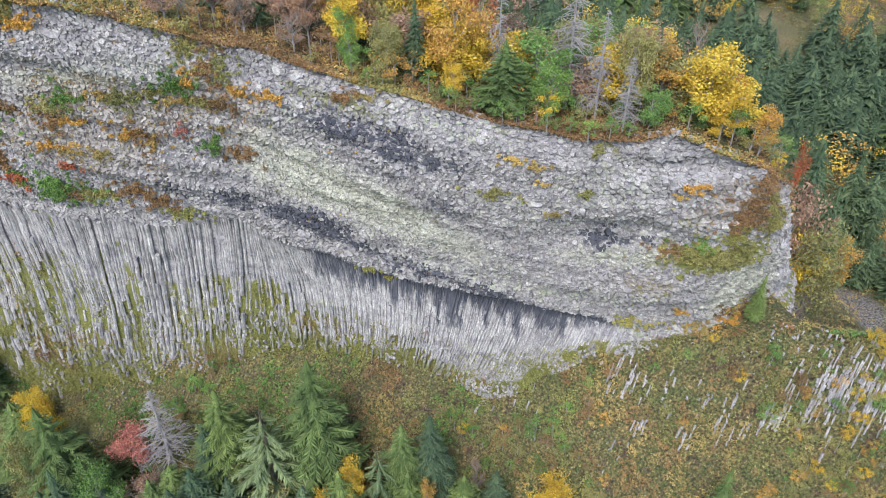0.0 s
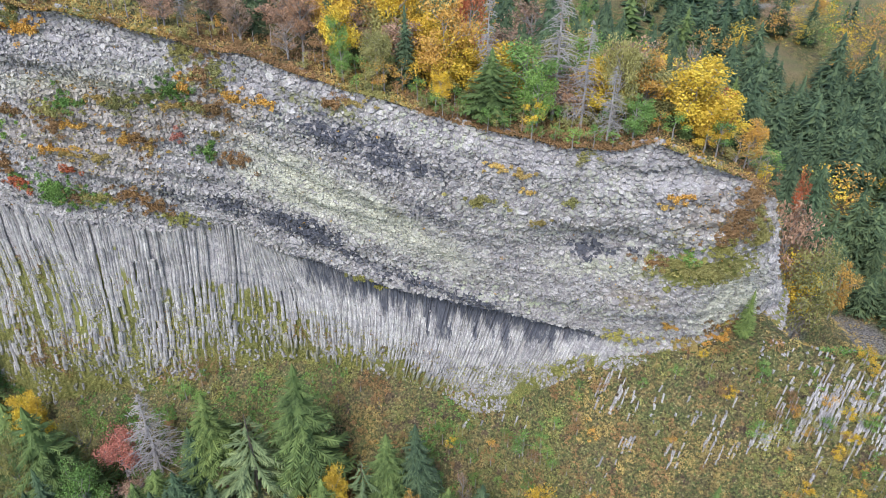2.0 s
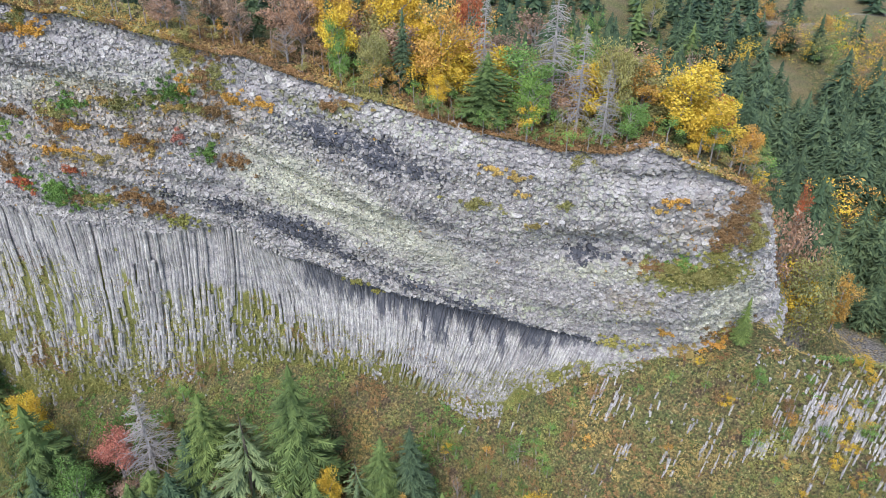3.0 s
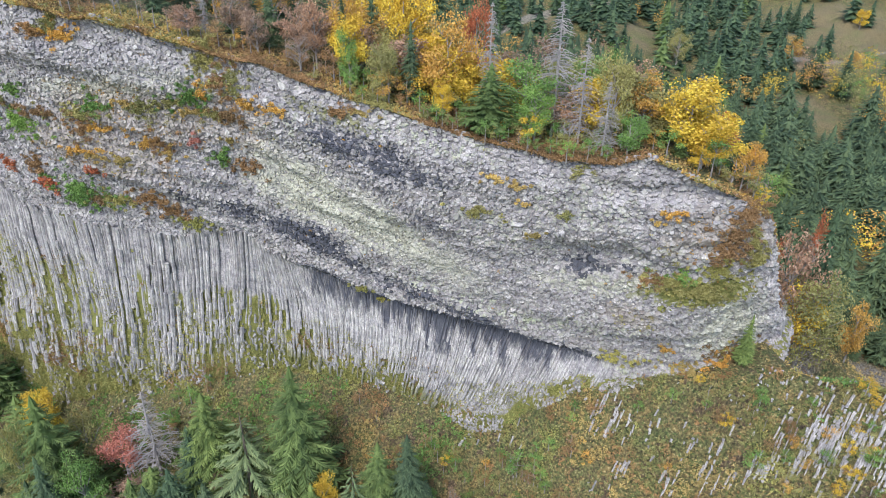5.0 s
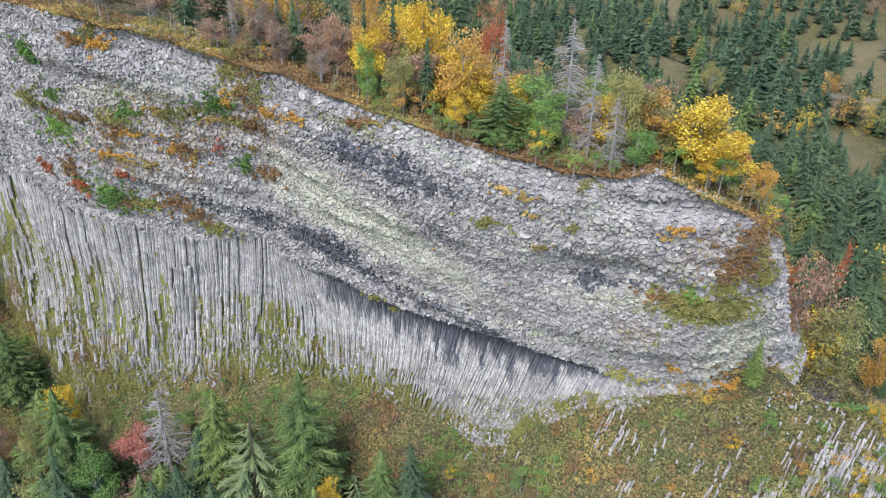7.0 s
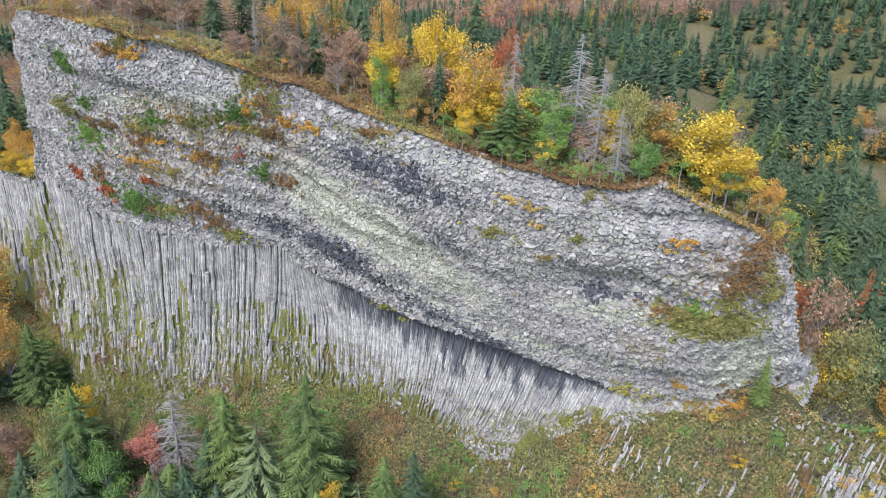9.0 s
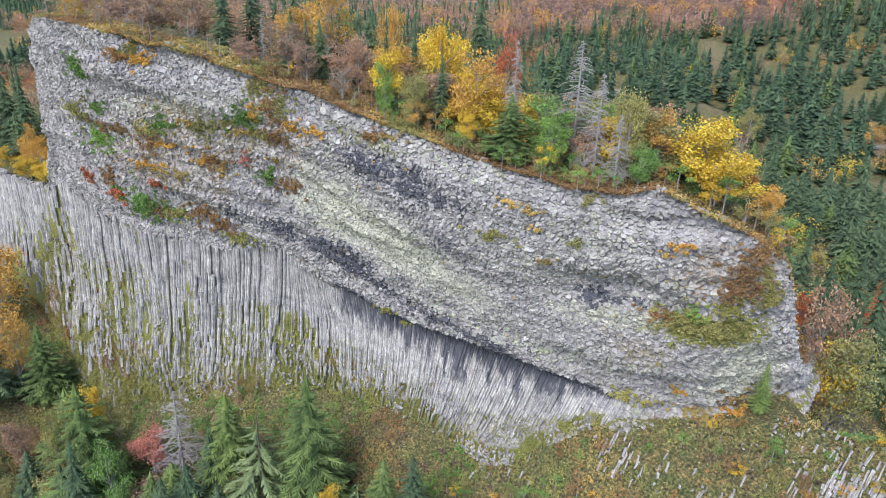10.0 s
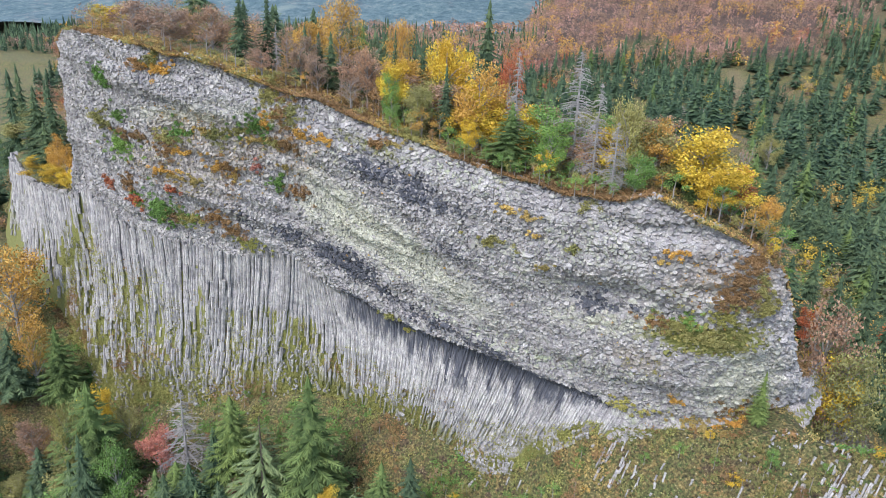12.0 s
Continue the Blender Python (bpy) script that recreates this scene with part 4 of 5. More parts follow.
FOOT_TREES = [
    ("spruce", 8.6, 69.1, 14.6, 1.22, 1), ("yellow", 17.6, 66.1, 12.1, 0.84, 0), ("orange", -2.5, 65.1, 12.8, 0.39, 0),
    ("yellow", -14.6, 67.2, 11.6, 0.57, 0), ("yellow", -18.9, 66.1, 6.7, 0.69, 1), ("fir", -61.9, 71.1, 26.8, 1.25, 0),
    ("green", -54.5, 67.1, 18.6, 0.59, 0), ("olive", -59.4, 77.0, 17.6, 0.59, 1), ("yellow", -69.9, 81.0, 18.2, 0.45, 1),
    ("fir", 40.7, 61.1, 18.8, 0.65, 1), ("bare", 5.5, 71.1, 14.3, 0.32, 0), ("brown", -33.2, 71.1, 5.9, 0.81, 0),
    ("spruce", -58.5, 64.1, 21.7, 0.91, 0), ("olive", -65.7, 69.1, 25.5, 0.29, 1),
]
SPUR_TREES = [
    ("brown", 58.0, 96.9, 30.6, 0.59, 1), ("olive", 60.8, 93.0, 21.9, 0.72, 1), ("bare", 63.6, 94.9, 11.0, 0.82, 0),
    ("red", 55.6, 101.0, 7.5, 0.67, 0), ("fir", 46.7, 79.6, 9.0, 0.7, 1), ("yellow", 58.3, 94.9, 19.0, 0.85, 0),
    ("spruce", 53.2, 108.9, 13.4, 1.58, 1), ("spruce", 64.7, 120.8, 19.8, 1.21, 0), ("spruce", 74.5, 133.8, 30.3, 0.77, 0),
    ("spruce", 76.9, 126.9, 28.9, 0.89, 0), ("red", 83.3, 143.8, 26.9, 0.23, 1), ("orange", 80.6, 113.8, 14.5, 0.64, 0),
    ("spruce", 79.3, 120.8, 22.8, 0.99, 1), ("spruce", 54.9, 128.9, 24.8, 0.75, 0), ("bare", 44.6, 120.8, 15.8, 0.42, 0),
    ("spruce", 61.5, 126.9, 21.6, 0.88, 1),
]
MEADOW_TREES = [
    ("orange", 131.0, 318.0, 13.5, 1.0, 0), ("yellow", 178.0, 368.0, 10.0, 1.0, 1), ("spruce", 122.0, 300.0, 14.0, 1.3, 0), ("spruce", 133.0, 292.0, 18.0, 1.4, 1),
    ("spruce", 149.0, 372.0, 17.0, 1.4, 0), ("orange", 146.0, 292.0, 13.0, 0.8, 1), ("olive", 76.0, 288.0, 17.0, 0.8, 0), ("spruce", 140.0, 282.0, 19.0, 1.4, 0),
]
SLOPE_BUSHES = [
    ("green", 15.9, 80.2, 2.6, 1.3, 3), ("green", 20.6, 78.6, 3, 1.3, 2), ("green", 23.0, 78.7, 2.4, 1.3, 2),
    ("green", 15.2, 75.3, 5, 1.3, 3), ("green", 32.4, 76.2, 2.2, 1.3, 2), ("green", 36.9, 76.0, 2.4, 1.3, 2),
    ("green", 48.1, 69.5, 4, 1.3, 3), ("olive", -11.7, 87.4, 2.4, 1.3, 3), ("olive", -17.1, 88.4, 2.6, 1.3, 2),
    ("green", 41.7, 75.2, 2, 1.3, 3), ("olive", -6.6, 86.3, 2.4, 1.3, 2), ("orange", 10.1, 77.7, 2.5, 1.3, 2),
    ("rust", -12.4, 84.9, 3, 1.3, 2), ("rust", -16.2, 83.6, 3, 1.3, 2), ("rust", -9.1, 83.1, 3, 1.3, 2),
    ("orange", 0.6, 84.5, 2, 1.3, 3), ("yellow", 3.3, 78.6, 2.6, 1.3, 3), ("yellow", 40.7, 77.1, 1.8, 1.3, 2),
    ("olive", 45.4, 73.4, 2, 1.3, 3), ("orange", 36.9, 70.8, 2.2, 1.3, 2), ("yellow", 59.4, 67.1, 2.4, 1.3, 2),
    ("orange", 54.8, 68.3, 2.2, 1.3, 2), ("green", 52.0, 69.4, 2.5, 1.3, 3), ("olive", -20.9, 86.2, 2.5, 1.3, 3),
    ("rust", -4.5, 86.1, 2, 1.3, 2),
]
for rows in (RIM_TREES, BROW_TREES, TERRACE_TREES, GULLY_TREES, FOOT_TREES, SPUR_TREES, MEADOW_TREES, SLOPE_BUSHES):
    for kind, x, y, h, wide, variant in rows:
        plant_tree(kind, x, y, h, wide, variant)


# ---- shrubs on the ledges: colour, place on the face, half width, half height ----
LEFT_SHRUBS = [
    ("red", -74.6, 63.9, 1.2, 0.9), ("rust", -68.0, 65.2, 1.6, 1.1), ("red", -56.0, 66.1, 1.0, 0.6), ("red", -66.6, 61.9, 1.6, 0.9), ("green", -68.3, 72.3, 2.8, 1.5),
    ("rust", -63.6, 75.2, 3.7, 0.7), ("green", -53.1, 76.9, 1.5, 1.4), ("olive", -55.6, 75.8, 2.8, 0.8), ("straw", -47.5, 78.1, 1.7, 0.5), ("olive", -45.0, 77.5, 1.9, 1.2),
    ("olive", -39.2, 79.1, 1.7, 0.7), ("green", -36.3, 80.3, 1.8, 1.6), ("orange", -33.9, 81.0, 0.9, 1.1), ("straw", -35.8, 77.8, 2.8, 0.6), ("olive", -33.1, 77.5, 1.8, 0.7),
    ("rust", -30.4, 77.6, 1.8, 1.3), ("orange", -26.6, 80.1, 1.6, 0.7), ("orange", -22.4, 79.6, 1.7, 0.7), ("orange", -53.0, 73.2, 1.5, 0.6),
]
UPPER_SHRUBS = [
    ("rust", -55.7, 73.5, 1.2, 1.2), ("orange", -57.6, 69.5, 1.6, 0.6), ("straw", -54.6, 68.9, 1.5, 0.8), ("straw", -49.8, 68.5, 1.2, 0.8), ("orange", -45.7, 71.5, 1.0, 1.0),
    ("rust", -43.5, 71.8, 1.8, 1.2), ("straw", -41.8, 70.5, 1.0, 0.8), ("rose", -37.2, 72.6, 0.6, 0.8), ("green", -32.7, 70.7, 1.3, 1.1), ("rust", -29.4, 69.3, 2.0, 0.9),
    ("straw", -31.2, 73.8, 0.7, 0.7), ("olive", -33.8, 85.2, 1.6, 2.0), ("rust", -31.2, 82.8, 1.3, 1.6), ("olive", -29.3, 82.5, 1.6, 1.2), ("green", -60.0, 61.0, 3.3, 2.2),
    ("rust", -57.0, 60.4, 1.3, 1.1), ("olive", -53.1, 60.4, 2.1, 1.1), ("rust", -47.0, 61.5, 2.0, 1.2), ("rust", -44.0, 59.7, 2.2, 0.9),
]
MIDDLE_SHRUBS = [
    ("moss", -40.3, 57.5, 2.8, 1.0), ("olive", -56.6, 89.5, 1.2, 1.5), ("orange", -55.4, 88.0, 2.0, 1.0), ("green", -70.3, 85.2, 1.4, 1.7), ("rust", -59.4, 88.6, 1.5, 0.9),
    ("olive", -72.8, 77.0, 2.0, 1.5), ("green", -67.1, 78.2, 1.5, 0.8), ("rust", -13.2, 80.4, 2.1, 0.7), ("straw", -9.8, 80.4, 1.6, 0.6), ("straw", 8.8, 74.3, 1.7, 0.5),
    ("straw", 12.0, 73.6, 2.0, 0.5), ("straw", 12.9, 71.2, 1.1, 0.5), ("olive", 6.4, 69.1, 1.9, 0.9), ("olive", 18.7, 70.4, 1.1, 0.6), ("straw", 14.8, 66.6, 1.1, 0.6),
    ("olive", 19.6, 76.1, 1.1, 0.6), ("rust", 30.8, 61.1, 2.3, 0.8), ("olive", 33.8, 61.0, 2.8, 1.6), ("green", 35.1, 62.1, 1.6, 1.0),
]
LOBE_SHRUBS = [
    ("olive", 38.4, 60.2, 2.5, 1.6), ("rust", 39.8, 66.5, 2.3, 2.1), ("rust", 41.9, 71.5, 2.3, 1.6), ("rust", 40.9, 69.0, 2.1, 2.1), ("olive", 43.8, 67.6, 1.0, 2.3),
    ("orange", 32.2, 72.0, 1.9, 0.4), ("straw", 30.3, 70.5, 0.8, 0.4), ("olive", 44.4, 65.1, 1.5, 1.5), ("moss", 40.1, 63.3, 2.5, 1.6), ("moss", 28.5, 45.4, 2.7, 0.9),
    ("orange", 35.4, 48.3, 1.1, 0.5), ("straw", 40.0, 44.4, 4.1, 0.9), ("orange", 44.2, 45.4, 2.7, 1.1), ("rust", 46.4, 46.4, 3.4, 1.7), ("moss", 47.3, 46.6, 3.3, 1.3),
    ("moss", -11.3, 50.0, 1.4, 0.7), ("moss", -8.9, 47.1, 1.1, 0.5),
]


def outward(x, z):
    """The face's outward normal at x, z."""
    e = 0.5
    dx = (face_y(x + e, z) - face_y(x - e, z)) / (2 * e)
    dz = (face_y(x, z + e) - face_y(x, z - e)) / (2 * e)
    n = np.array([float(dx), -1.0, float(dz)])
    return n / np.linalg.norm(n)


SHRUB_WORDS = {"red": "dark red autumn shrub rooted in the cliff", "rust": "rust-brown shrub on a rock ledge", "rose": "pale red shrub on the rock face", "green": "leafy green shrub on a rock ledge",
               "olive": "olive green shrub on a rock ledge", "straw": "straw yellow dry tufts on the rock face", "orange": "orange autumn shrub on the rock face", "moss": "mossy yellow-green cushion on the rock"}


def shrub(colour, x, z, half, tall, seed):
    wider = 1.25 if x > -25 else 1.5
    half, tall = half * wider * 1.12, tall * wider * 1.1
    r = np.random.RandomState(seed)
    n = max(9, int(half * tall * 9))
    ang, rad = r.rand(n) * 6.283, np.abs(r.normal(size=n)) * 0.62
    px, pz = half * rad * np.cos(ang), tall * rad * np.sin(ang)
    nrm = outward(x, z)
    c = np.array([x, float(face_y(x, z)), z])
    centres, stems = [], Heap()
    for a, b in zip(px, pz):
        p = np.array([x + a, float(face_y(x + a, z + b)), z + b]) - c + nrm * (0.25 + 0.25 * r.rand())
        centres.append(p)
        stems.add(*tube([p - nrm * 0.8 - np.array([0, 0, 0.35]), p], [0.03, 0.012], 3))
    k = 0.34 if colour in ("straw", "moss") else 0.46
    ob = tagged(new("shrub"), SHRUB_WORDS[colour], "shrub", "shrubs on the cliff")
    ob.location = c
    tagged(part("stemwork", stems.mesh("stemwork", BARK), ob), kind="stuff")
    part("leaves", mesh("leaves", *leaf_cloud(r, centres, k * (0.7 + 0.6 * r.rand(n)), 56, 0.1), LEAF[colour]), ob)


n = 0
for rows in (LEFT_SHRUBS, UPPER_SHRUBS, MIDDLE_SHRUBS, LOBE_SHRUBS):
    for colour, x, z, half, tall in rows:
        shrub(colour, x, z, half, tall, 500 + n)
        n += 1


# broken columns on the slope: place, count, scatter, length
SPUR_STUBS = [
    (27.6, 77.0, 9, 2.2, 7.0), (30.0, 75.2, 5, 1.6, 6.0), (31.0, 71.8, 5, 1.6, 3.0), (37.4, 70.3, 3, 1.0, 4.5), (43.9, 72.0, 6, 1.4, 2.6),
    (43.6, 69.8, 9, 2.2, 5.5), (49.4, 69.6, 8, 2.2, 4.5), (54.0, 70.4, 24, 3.2, 6.5), (58.6, 69.6, 30, 3.6, 6.8), (63.4, 68.2, 28, 3.8, 6.5),
    (25.6, 70.2, 8, 3.8, 1.6), (66.5, 66.5, 16, 3.0, 6.0), (35.0, 74.5, 4, 1.5, 2.4), (40.0, 73.5, 4, 1.6, 2.0),
]
SLOPE_STUBS = [
    (53.0, 73.8, 26, 3.6, 1.3), (57.6, 72.4, 26, 3.3, 1.3), (62.2, 71.0, 22, 3.4, 1.5), (46.4, 74.4, 10, 2.3, 0.9), (50.0, 75.3, 16, 2.4, 1.0),
    (9.2, 81.8, 14, 3.9, 1.4), (-3.3, 84.6, 8, 2.5, 0.8), (33.7, 74.1, 5, 2.3, 2.0), (38.6, 72.0, 4, 1.9, 1.9),
    (10.8, 82.5, 14, 5.7, 3.8), (-58.2, 91.3, 30, 7.0, 1.6), (-46.5, 87.8, 16, 6.7, 1.1),
]


def clear_of_stubs(x, y):
    """True where the scrub leaves the bare columns free."""
    ok = np.ones(len(x), bool)
    for cx, cy, count, spread, length in SPUR_STUBS + SLOPE_STUBS:
        if count > 20:
            ok &= np.hypot((x - cx) / spread, (y - cy) / (0.34 * length + 0.5)) + 0.5 * value_noise(x, y, 2.5, 141, 2) > 0.9
    return ok


# ---- low growth ----
def carpet(name, label, colour, points, size, count, leaf, seed):
    r = np.random.RandomState(seed)
    s = size * np.exp(0.5 * r.normal(size=len(points)))
    me = mesh(name, *leaf_cloud(r, points, s, count, leaf), LEAF[colour])
    tagged(new(name, me), label, "undergrowth", kind="stuff")


def scatter_low_growth():
    r = np.random.RandomState(77)
    # the slope below the cliff
    n = 26000
    x = r.uniform(-115, 78, n)
    d = r.uniform(-1.5, 34, n)
    y = base_y(x) - d
    bare = clear_of_stubs(x, y) & (value_noise(x, y, 2.4, 161, 2) > -0.12)
    x, d, y = x[bare], d[bare], y[bare]
    n = len(x)
    z = terrain(x, y)
    a, b = value_noise(x, y * 1.5, 16, 61, 3), value_noise(x, y, 5, 67, 2)
    right = smooth(15, 55, x) * smooth(2, 12, d)
    u = a + 0.8 * b + 0.12 * (r.rand(n) - 0.5) + 0.62 * right - 0.1
    P = np.stack([x, y, z + 0.05 + 0.45 * r.rand(n) ** 2], 1)
    kinds = [("green_scrub", "low green scrub on the slope", "green", u < -0.25), ("mossy_grass", "olive mossy grass on the slope", "moss", (u >= -0.25) & (u < 0.05)),
             ("olive_scrub", "olive autumn scrub on the slope", "olive", (u >= 0.05) & (u < 0.22)), ("rusty_scrub", "rust-brown scrub on the slope", "rust", (u >= 0.22) & (u < 0.42) & (right < 0.6)),
             ("dry_grass", "straw-coloured dry grass on the slope", "straw", ((u >= 0.42) | ((u >= 0.22) & (right >= 0.6))) & (u < 0.8)), ("orange_scrub", "orange-yellow scrub on the slope", "orange", u >= 0.8)]
    for i, (name, label, colour, sel) in enumerate(kinds):
        carpet(name, label, colour, P[sel], 0.58, 22, 0.125, 80 + i)
    # grass between the broken columns on the left apron
    n = 34000
    x = r.uniform(-100, 26, n)
    low = r.rand(n) ** 0.7
    keep = (r.rand(n) < np.interp(x, [-100, -70, -45, -20, 0, 26], [0.9, 0.8, 0.6, 0.35, 0.3, 0.35]) * smooth(0.15, 0.9, low + 0.5 * value_noise(x, low * 30, 9, 91, 3))) & (low > np.interp(x, [-100, -75, -50, -25, 0], [0.08, 0.16, 0.3, 0.46, 0.56]))
    x, low = x[keep], low[keep]
    z = ledge_z(x) + (foot_z(x) - 1 - ledge_z(x)) * low
    P = np.stack([x, face_y(x, z) - np.interp(x, [-60, -30], [0.3, 0.12]), z], 1)
    cut = value_noise(x, z, 6, 93, 3) + 0.5 * (r.rand(len(x)) - 0.5)
    for i, (name, label, colour, sel) in enumerate([("column_grass", "yellow-green grass between broken columns", "moss", cut < 0.12), ("column_sedge", "olive grass between broken columns", "olive", (cut >= 0.12) & (cut < 0.4)), ("column_litter", "rust-brown litter between columns", "rust", cut >= 0.4)]):
        carpet(name, label, colour, P[sel], 0.36, 12, 0.09, 95 + i)
    # heath along the brow
    n = 9000
    x = r.uniform(-90, 56, n)
    d = 0.6 + 9 * r.rand(n) ** 1.6
    kept = r.rand(n) < np.interp(x, [20, 30], [1.0, 0.45])
    x, d = x[kept], d[kept]
    n = len(x)
    y = line_y(x) + d
    z = surface(x, y)
    P = np.stack([x, y, z + 0.12], 1)
    cut = value_noise(x, y, 8, 97, 3) + 0.5 * (r.rand(n) - 0.5)
    for i, (name, label, colour, sel) in enumerate([("brow_heath", "rust-brown heath along the brow", "rust", cut < 0.0), ("brow_grass", "straw-yellow grass along the brow", "straw", (cut >= 0.0) & (cut < 0.2)), ("brow_scrub", "orange scrub along the brow", "orange", (cut >= 0.2) & (cut < 0.3)), ("brow_moss", "olive grass along the brow", "olive", cut >= 0.3)]):
        carpet(name, label, colour, P[sel], 0.36, 13, 0.10, 110 + i)
    # tufts in the cracks of the upper face
    n = 9000
    x, z = r.uniform(-84, 46, n), r.uniform(44, 92, n)
    dense = np.maximum(spots(x, z, RUST), 0.6 * spots(x, z, MOSS)) + 0.25 * value_noise(x, z, 5, 151, 3)
    on = (z > ledge_z(x) + 0.5) & (z < rim_z(x) - 0.3) & (r.rand(n) < 0.55 * smooth(0.1, 0.9, dense) + 0.02)
    x, z = x[on], z[on]
    P = np.stack([x, face_y(x, z) - 0.2, z], 1)
    cut = value_noise(x, z, 6, 153, 2) + 0.5 * (r.rand(len(x)) - 0.5)
    for i, (name, label, colour, sel) in enumerate([("face_moss", "mossy green tufts in the cracks of the face", "olive", cut < -0.05), ("face_grass", "straw tufts in the cracks of the face", "straw", (cut >= -0.05) & (cut < 0.1)), ("face_heath", "rust-brown tufts in the cracks of the face", "rust", (cut >= 0.1) & (cut < 0.25)), ("face_scrub", "orange tufts in the cracks of the face", "orange", cut >= 0.25)]):
        carpet(name, label, colour, P[sel], 0.27, 14, 0.08, 160 + i)
    # floor of the gully beyond the spur
    n = 2500
    x, y = r.uniform(50, 130, n), r.uniform(68, 130, n)
    P = np.stack([x, y, terrain(x, y) + 0.15], 1)[value_noise(x, y, 10, 99, 2) > -0.1]
    carpet("gully_scrub", "orange-brown scrub in the gully", "straw", P, 0.6, 20, 0.11, 120)


scatter_low_growth()


def scatter_bushes():
    """Young trees and bushes over the slope, in loose groups."""
    r = random.Random(83)
    made = 0
    while made < 290:
        x, d = r.uniform(-60, 66), r.uniform(0.5, 17)
        y = float(base_y(x)) - d
        if float(value_noise(x, y, 11, 73, 2)) < r.uniform(-0.2, 0.5):
            continue
        kind = r.choice(("green", "olive", "olive", "yellow", "olive", "orange", "rust") if x > 25 else ("green", "green", "green", "olive", "olive", "rust", "brown"))
        plant_tree(kind, x, y, r.uniform(1.4, 3.4), r.uniform(1.1, 1.6), 2 + made % 2, "bushes on the slope")
        made += 1


scatter_bushes()
def build_stubs():
    """Short lengths of column that stick out of the slope, leaning the same way."""
    r = random.Random(44)
    heap, made = Heap(), 0
    thing = tagged(new("column_outcrop"), "pale broken basalt columns sticking out of the slope", "rock outcrop", kind="structure")
    for cx, cy, count, spread, length in SPUR_STUBS + SLOPE_STUBS:
        along = r.uniform(-spread, 0) * 0.6
        for i in range(int(count * 1.5)):
            along += r.uniform(0.25, 0.5) if r.random() < 0.8 else r.uniform(0.8, 2.0)
            if along > spread:
                along = -spread * r.uniform(0.5, 1.0)
            x, y = cx + along, cy + r.gauss(0, spread * 0.4) - 0.12 * along
            L = length * r.uniform(0.3, 1.0) * 0.7
            rad = r.uniform(0.1, 0.24)
            u = -L / 2 + r.uniform(0, 0.8)
            while u < L / 2:
                piece = r.uniform(0.4, 1.8)
                if r.random() < 0.8:
                    pts = []
                    for w in (u, min(u + piece, L / 2)):
                        px, py = x - 0.42 * w + r.uniform(-0.12, 0.12), y - 0.52 * w + r.uniform(-0.1, 0.1)
                        pts.append((px, py, float(terrain(px, py)) + r.uniform(0.15, 0.55)))
                    v, f = tube(pts, [rad * r.uniform(0.8, 1.2), rad * r.uniform(0.35, 1.0)], 6)
                    v = np.array(v) + np.array([[r.uniform(-0.06, 0.06) for _ in range(3)] for _ in v])
                    if made < 280:
                        c, zero = v.mean(0), np.zeros(len(v))
                        part("column", mesh("column", v - c, f, COLUMN, {"pale": zero + 0.25, "lichen": zero + 0.1, "moss": zero + 0.1, "fresh": zero, "rust": zero}), thing).location = c
                        made += 1
                    else:
                        heap.add(v, f)
                u += piece + r.uniform(0.0, 0.3)
    if heap.n:
        zero = np.zeros(heap.n)
        tagged(part("columns", heap.mesh("columns", COLUMN, {"pale": zero + 0.25, "lichen": zero + 0.1, "moss": zero + 0.1, "fresh": zero, "rust": zero}), thing), kind="stuff")


build_stubs()


